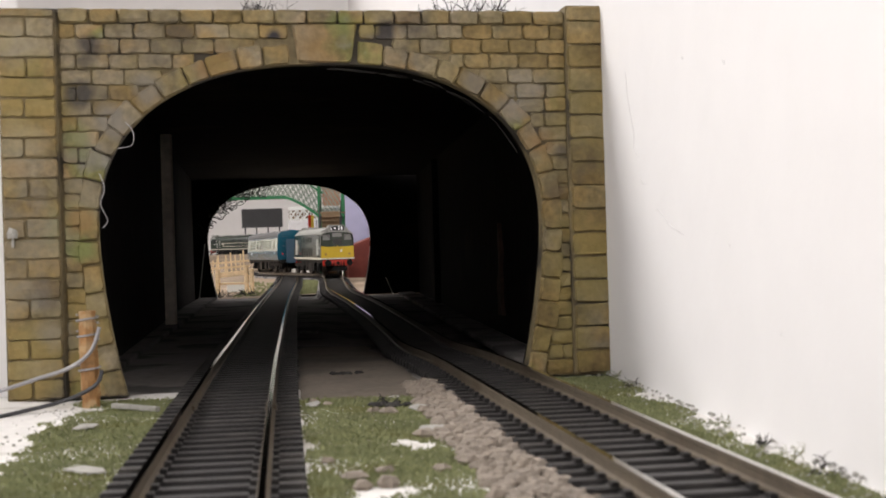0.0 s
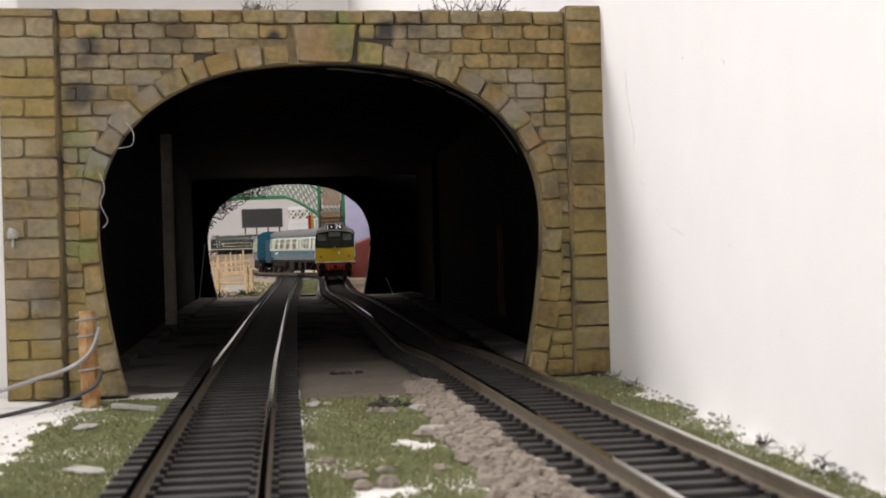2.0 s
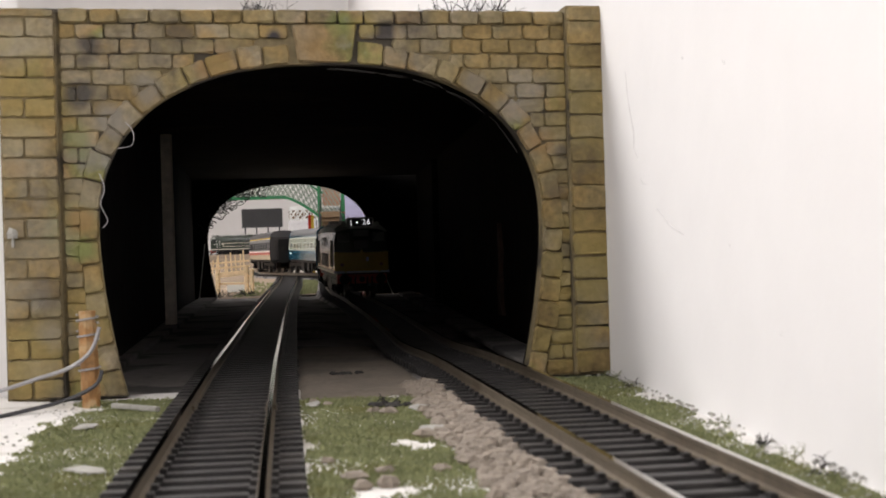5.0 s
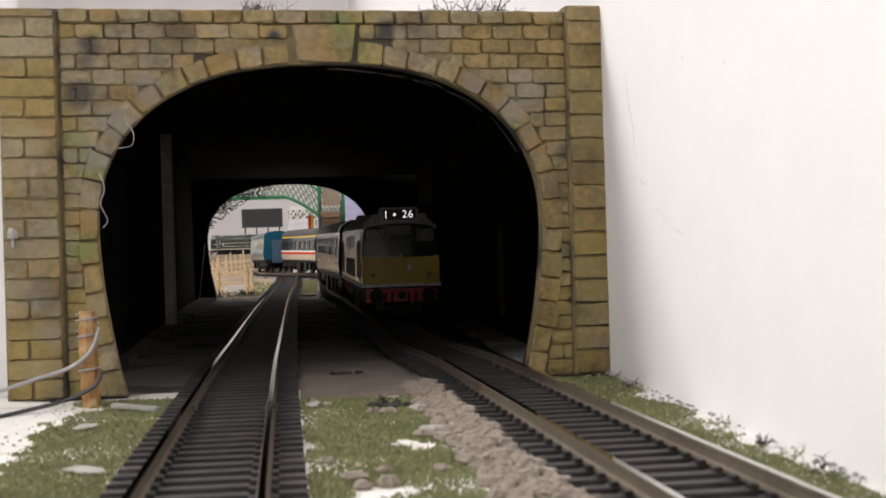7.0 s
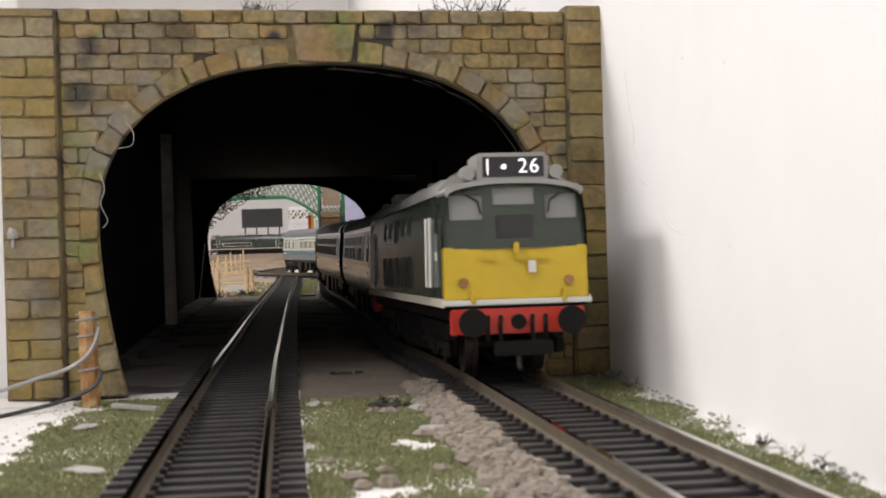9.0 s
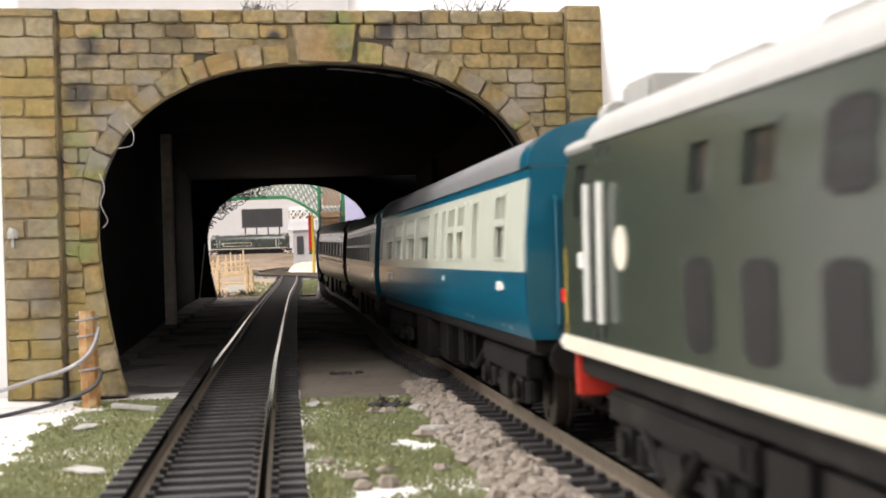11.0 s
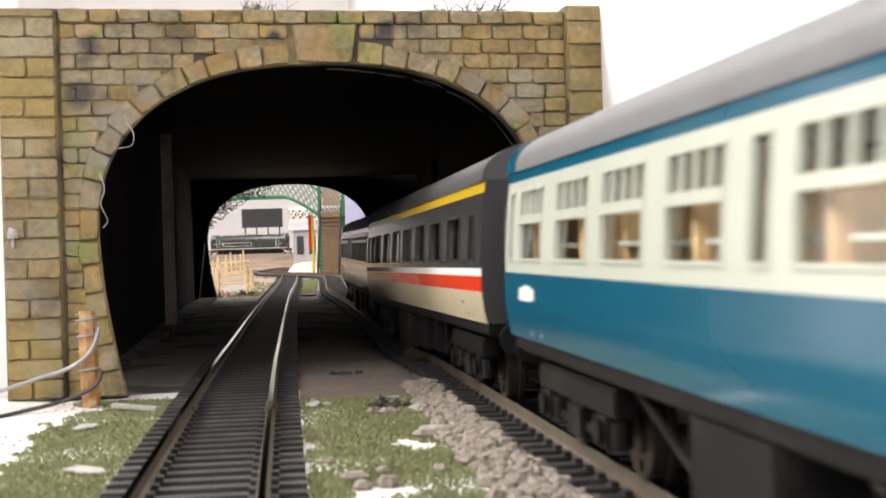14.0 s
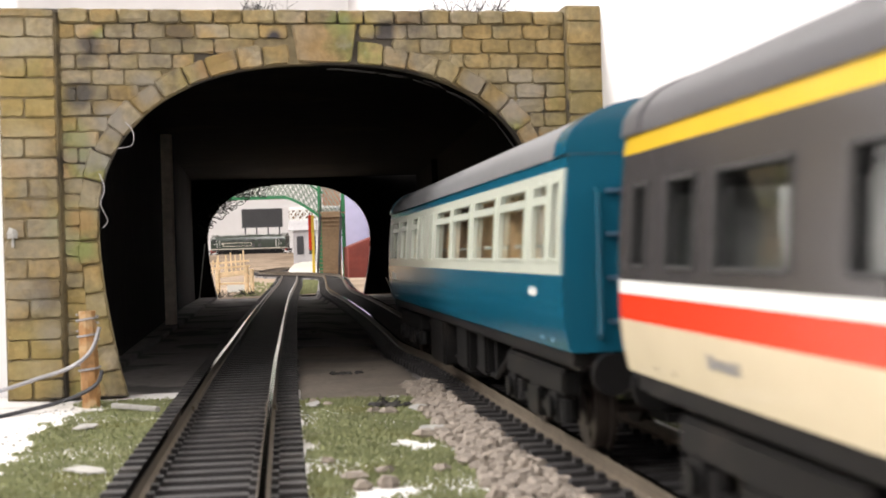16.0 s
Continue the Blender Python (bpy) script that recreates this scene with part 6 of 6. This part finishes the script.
def build_station():
    # platform with a curving white edge beside the running line
    bm = nb()
    prev = None
    for i in range(41):
        s = 1800 + 860 * i / 40
        p, d = MAIN.at(s)
        nrm = Vector((d.y, -d.x, 0))
        h = 1.0 + min(1, i / 14) * 13 + 14 * min(1, i / 40)
        a, b = p + nrm * (30 + 18 * max(0, 1 - i / 8)), p + nrm * 120
        ring = [bm.verts.new((a.x, a.y, -3)), bm.verts.new((a.x, a.y, h)), bm.verts.new((min(b.x, wall_x(b.y) - 3), b.y, h)), bm.verts.new((min(b.x, wall_x(b.y) - 3), b.y, -3))]
        if prev:
            for k in range(4):
                bm.faces.new((prev[k], prev[(k + 1) % 4], ring[(k + 1) % 4], ring[k]))
        else:
            bm.faces.new(ring)
        prev = ring
    bm.faces.new(prev)
    tagged(part("platform", bm, M["platform"]), "white curved station platform with a ramped end", "platform", kind="structure")
    # station canopy and building
    t = thing("station_canopy", mm(-214.5, 2050, 4), "white station canopy with a crossed fretwork valance", "canopy")
    part("canopy_roof", boxed(-8, 60, -80, 60, 96, 100, bev=1), M["white_trim"], t)
    bm = nb()
    for k in range(4):
        x = -6 + k * 10
        tube(bm, [(x, -80, 82), (x + 9, -80, 95)], 1.2, 4)
        tube(bm, [(x, -80, 95), (x + 9, -80, 82)], 1.2, 4)
        box(bm, x - 0.8, x + 0.8, -80.8, -79.2, 81, 96)
    box(bm, -8, 36, -80.8, -79.2, 80, 82.4)
    box(bm, -8, 36, -80.8, -79.2, 94.5, 97)
    part("valance_backing", boxed(-8, 36, -79, -77, 80, 97), M["stair"], t, "dark brown board behind the fretwork")
    part("valance", bm, M["white_trim"], t, "white fretwork valance of crossed bars")
    for y in (-60, 30):
        bm = nb()
        tube(bm, [(30, y, -10), (30, y, 97)], 1.6, 8)
        part("canopy_post", bm, M["white_trim"], t)
    b = thing("station_building", mm(-246, 2290, 12), "grey-brown rendered station building under the canopy", "building")
    part("wall", boxed(0, 46, -60, 120, 0, 62, bev=0.5), M["grey_render"], b)
    bm = nb()
    a = [bm.verts.new(p) for p in ((-8, -66, 62), (52, -66, 62), (52, -40, 80), (-8, -20, 90), (-8, 124, 62), (52, 124, 62), (52, 100, 80), (-8, 90, 90))]
    for f in ((0, 1, 2, 3), (4, 7, 6, 5), (0, 3, 7, 4), (1, 5, 6, 2), (3, 2, 6, 7), (0, 4, 5, 1)):
        bm.faces.new([a[i] for i in f])
    part("roof", bm, M["grey_render"], b, "pale slanting roof")
    for k in range(2):
        part("window", boxed(6 + 20 * k, 17 + 20 * k, -61.5, -59.5, 22, 52, bev=0.3), M["billboard"], b)
    h = thing("brick_house", mm(-183, 2330, 10), "orange-brown brick house with a gabled roof behind the bridge", "house")
    part("wall", boxed(-22, 62, 0, 90, 0, 138, bev=0.5), M["brick_orange"], h)
    bm = nb()
    a = [bm.verts.new(p) for p in ((-26, -4, 138), (66, -4, 138), (20, -4, 180), (-26, 94, 138), (66, 94, 138), (20, 94, 180))]
    for f in ((0, 1, 2), (3, 5, 4), (0, 3, 4, 1), (1, 4, 5, 2), (0, 2, 5, 3)):
        bm.faces.new([a[i] for i in f])
    part("roof", bm, M["brick_orange"], h)
    bm = nb()
    tube(bm, [(6, -5, 104), (26, -5, 120), (46, -5, 104)], 2.2, 4)
    part("barge_board", bm, M["white_trim"], h, "white barge board")
    for x in (2, 30):
        part("window", boxed(x, x + 12, -1.5, 1, 70, 96, bev=0.3), M["white_trim"], h)
    # striped signal post, shed, backscene, board
    s = thing("signal_post", mm(-164, 1725, 8), "slim yellow and orange post beside the bridge", "signal post")
    part("post", boxed(-2.6, 0.8, -1.5, 1.5, -1, 76, bev=0.4), M["signal_yellow"], s, "yellow painted post")
    part("post_face", boxed(-6.4, -2.6, -1.5, 1.5, 32, 76, bev=0.4), M["stripe_red"], s, "orange-red panel")
    sh = thing("shed", mm(-92, 1600, -0.5, 0, 0, 8), "dark red boarded shed beside the track", "shed")
    bm = nb()
    w0, w1 = -20, 34
    a = [bm.verts.new(p) for p in ((w0, 0, 0), (w1, 0, 0), (w1, 0, 62), (w0, 0, 42), (w0, 90, 0), (w1, 90, 0), (w1, 90, 62), (w0, 90, 42))]
    for f in ((0, 1, 2, 3), (4, 7, 6, 5), (0, 4, 5, 1), (1, 5, 6, 2), (2, 6, 7, 3), (3, 7, 4, 0)):
        bm.faces.new([a[i] for i in f])
    part("wall", bm, M["dark_red"], sh)
    for k in range(12):
        x = w0 + 2 + k * 4.5
        part("cover_strip", boxed(x - 0.4, x + 0.4, -0.8, 0, 1, 42 + (x - w0) / 54 * 20 - 2), M["dark_red"], sh)
    tagged(part("backscene", boxed(-26, 14, 0, 400, 0, 150, bev=0.5), M["lilac"], at=mm(-108, 1860, 0, 0, 0, 5)), "pale lilac painted backscene board", "backscene", kind="structure")
    tagged(part("blue_board", boxed(-6, 6, -1, 1, 0, 96, bev=0.4), M["blue_card"], at=mm(-101, 1838, 5, 0, 9, 0)), "blue card panel leaning before the backscene", "card")
    bb = thing("billboard", mm(-442, 3330, 56), "blank black billboard on short legs behind the sidings", "billboard")
    part("panel", boxed(-50, 50, -2, 2, 46, 92, bev=0.5), M["billboard"], bb)
    for x in (-42, -14, 14, 42):
        part("leg", boxed(x - 1.5, x + 1.5, -1.5, 1.5, -34, 48), M["billboard"], bb)
    # earth bank under the siding
    bm = nb()
    rows = []
    for j in range(9):
        f = j / 8
        rows.append([bm.verts.new((-640 + 340 * i / 40, 3120 + 160 * f + 14 * noise.noise((i * 0.35, j * 0.4, 2)), -2 + 30 * f ** 0.8 + 5 * noise.noise((i * 0.4, j * 0.5, 6)) * math.sin(f * 3.1))) for i in range(41)])
    for a, b in zip(rows[:-1], rows[1:]):
        for i in range(40):
            bm.faces.new((a[i], a[i + 1], b[i + 1], b[i]))
    tagged(part("earth_bank", bm, M["earth"], smooth=True), "rough brown earth bank below the parked engine", "bank", kind="structure")
    # fence near the mouth
    f = thing("wooden_fence", mm(-222, 1250, 5.5), "wooden paling fence near the tunnel mouth, paled as if brightly lit", "fence")
    for k in range(9):
        x = -2 + k * 4.0
        part("paling", boxed(x - 0.7, x + 0.7, -0.5, 0.5, 13, 26 + (k % 3) * 1.6 + k * 0.6, bev=0.2), M["fence_wood"], f, at=mm(0, 60, 0, 0, random.uniform(-4, 4), 0))
    for z in (18, 23):
        part("rail", boxed(-6, 36, 0.6, 1.6, z - 0.9, z + 0.9), M["fence_wood"], f, at=mm(0, 60, 0, 0, -3, 0))
    g = thing("wooden_gate", mm(-204, 1235, 1.2, 0, 0, -14), "pale wooden field gate with thick posts", "gate")
    for x, h in ((-2, 22), (26, 25), (31, 22)):
        part("gate_post", boxed(x - 1.8, x + 1.8, -1.6, 1.6, 0, h, bev=0.4), M["fence_wood"], g)
    part("gate_board", boxed(-2, 26, -0.6, 0.6, 14.5, 19, bev=0.3), M["fence_wood"], g, at=mm(0, 0, 0, 0, -5, 0))
    part("gate_board", boxed(-2, 26, -0.6, 0.6, 8, 10, bev=0.3), M["fence_wood"], g)
    tagged(part("white_card", boxed(-11, 11, -0.4, 0.4, 0, 9, bev=0.2), M["white_trim"], at=mm(-191, 1262, 1.6, -14, 0, 6)), "small bright white card leaning behind the fence", "card")
    # turf between the lines past the tunnel
    rnd = random.Random(21)
    bm = nb()
    for _ in range(1900):
        y = 1142 + 330 * rnd.random()
        a, b = side_x(y) + 16, main_x(y) - 16
        if rnd.random() < 0.85:
            x = rnd.uniform(a, b) if b > a else a
        else:
            x = rnd.uniform(side_x(y) - 40, side_x(y) - 16)
        if noise.noise((x * 0.04, y * 0.03, 1)) < -0.15:
            continue
        r = rnd.uniform(0.9, 2.2)
        z = rnd.uniform(0.4, 2.4) + far_rise(y)
        ring = [bm.verts.new((x + r * math.cos(k * 1.57), y + r * math.sin(k * 1.57), far_rise(y) - 1.0)) for k in range(4)]
        top = bm.verts.new((x, y, z))
        for k in range(4):
            bm.faces.new((ring[k], ring[(k + 1) % 4], top))
    tagged(part("turf_far", bm, M["flock"]), "patchy green turf between the tracks past the tunnel", "turf", kind="stuff")
    for i, (x, y) in enumerate(((-198, 1160), (-186, 1150), (-172, 1165), (-60, 1150))):
        twigs("weed_tuft", mm(x, y, -0.3 + far_rise(y)), 26, 7, 0.4, "dark weedy tuft at the tunnel mouth", M["lichen"], 100 + i, (1, 0.8, 0.4), "weed")


def build_creeper():
    rnd = random.Random(12)
    bm = nb()
    for k in range(85):
        f = rnd.random()
        x0, z0 = -203 + 56 * f, 56 + 38 * f ** 0.6
        c = Vector((x0 + rnd.uniform(-2, 5), 1127 + rnd.uniform(-4, 3), z0 + rnd.uniform(-7, 5)))
        r, a0, turn, tilt = rnd.uniform(1.6, 5.0), rnd.uniform(0, 6.28), rnd.uniform(2.2, 5.6), rnd.uniform(0.4, 1.0)
        pts = []
        for q in range(10):
            a = a0 + turn * q / 9
            rr = r * (1 + 0.25 * math.sin(q * 1.3 + k))
            pts.append(c + Vector((rr * math.cos(a), 0.5 * rr * math.sin(a * 1.7), rr * math.sin(a) * tilt)))
        tube(bm, pts, rnd.uniform(0.28, 0.6), 4, 0.6)
    tagged(part("creeper", bm, M["lichen"]), "black tangled creeper hanging over the far tunnel mouth", "creeper")


def parked_engine():
    d = diesel("parked_locomotive", "dark green diesel locomotive parked on the rear siding", "", lit=False)
    d.matrix_basis = mm(-466, 3280, 33, 0, 0, -101)
    return d


build_grass()
build_gravel()
build_foreground()
build_bridge()
build_station()
build_creeper()
bogies_of_train = len(BOGIES)
parked_engine()
del BOGIES[bogies_of_train:]

motions()
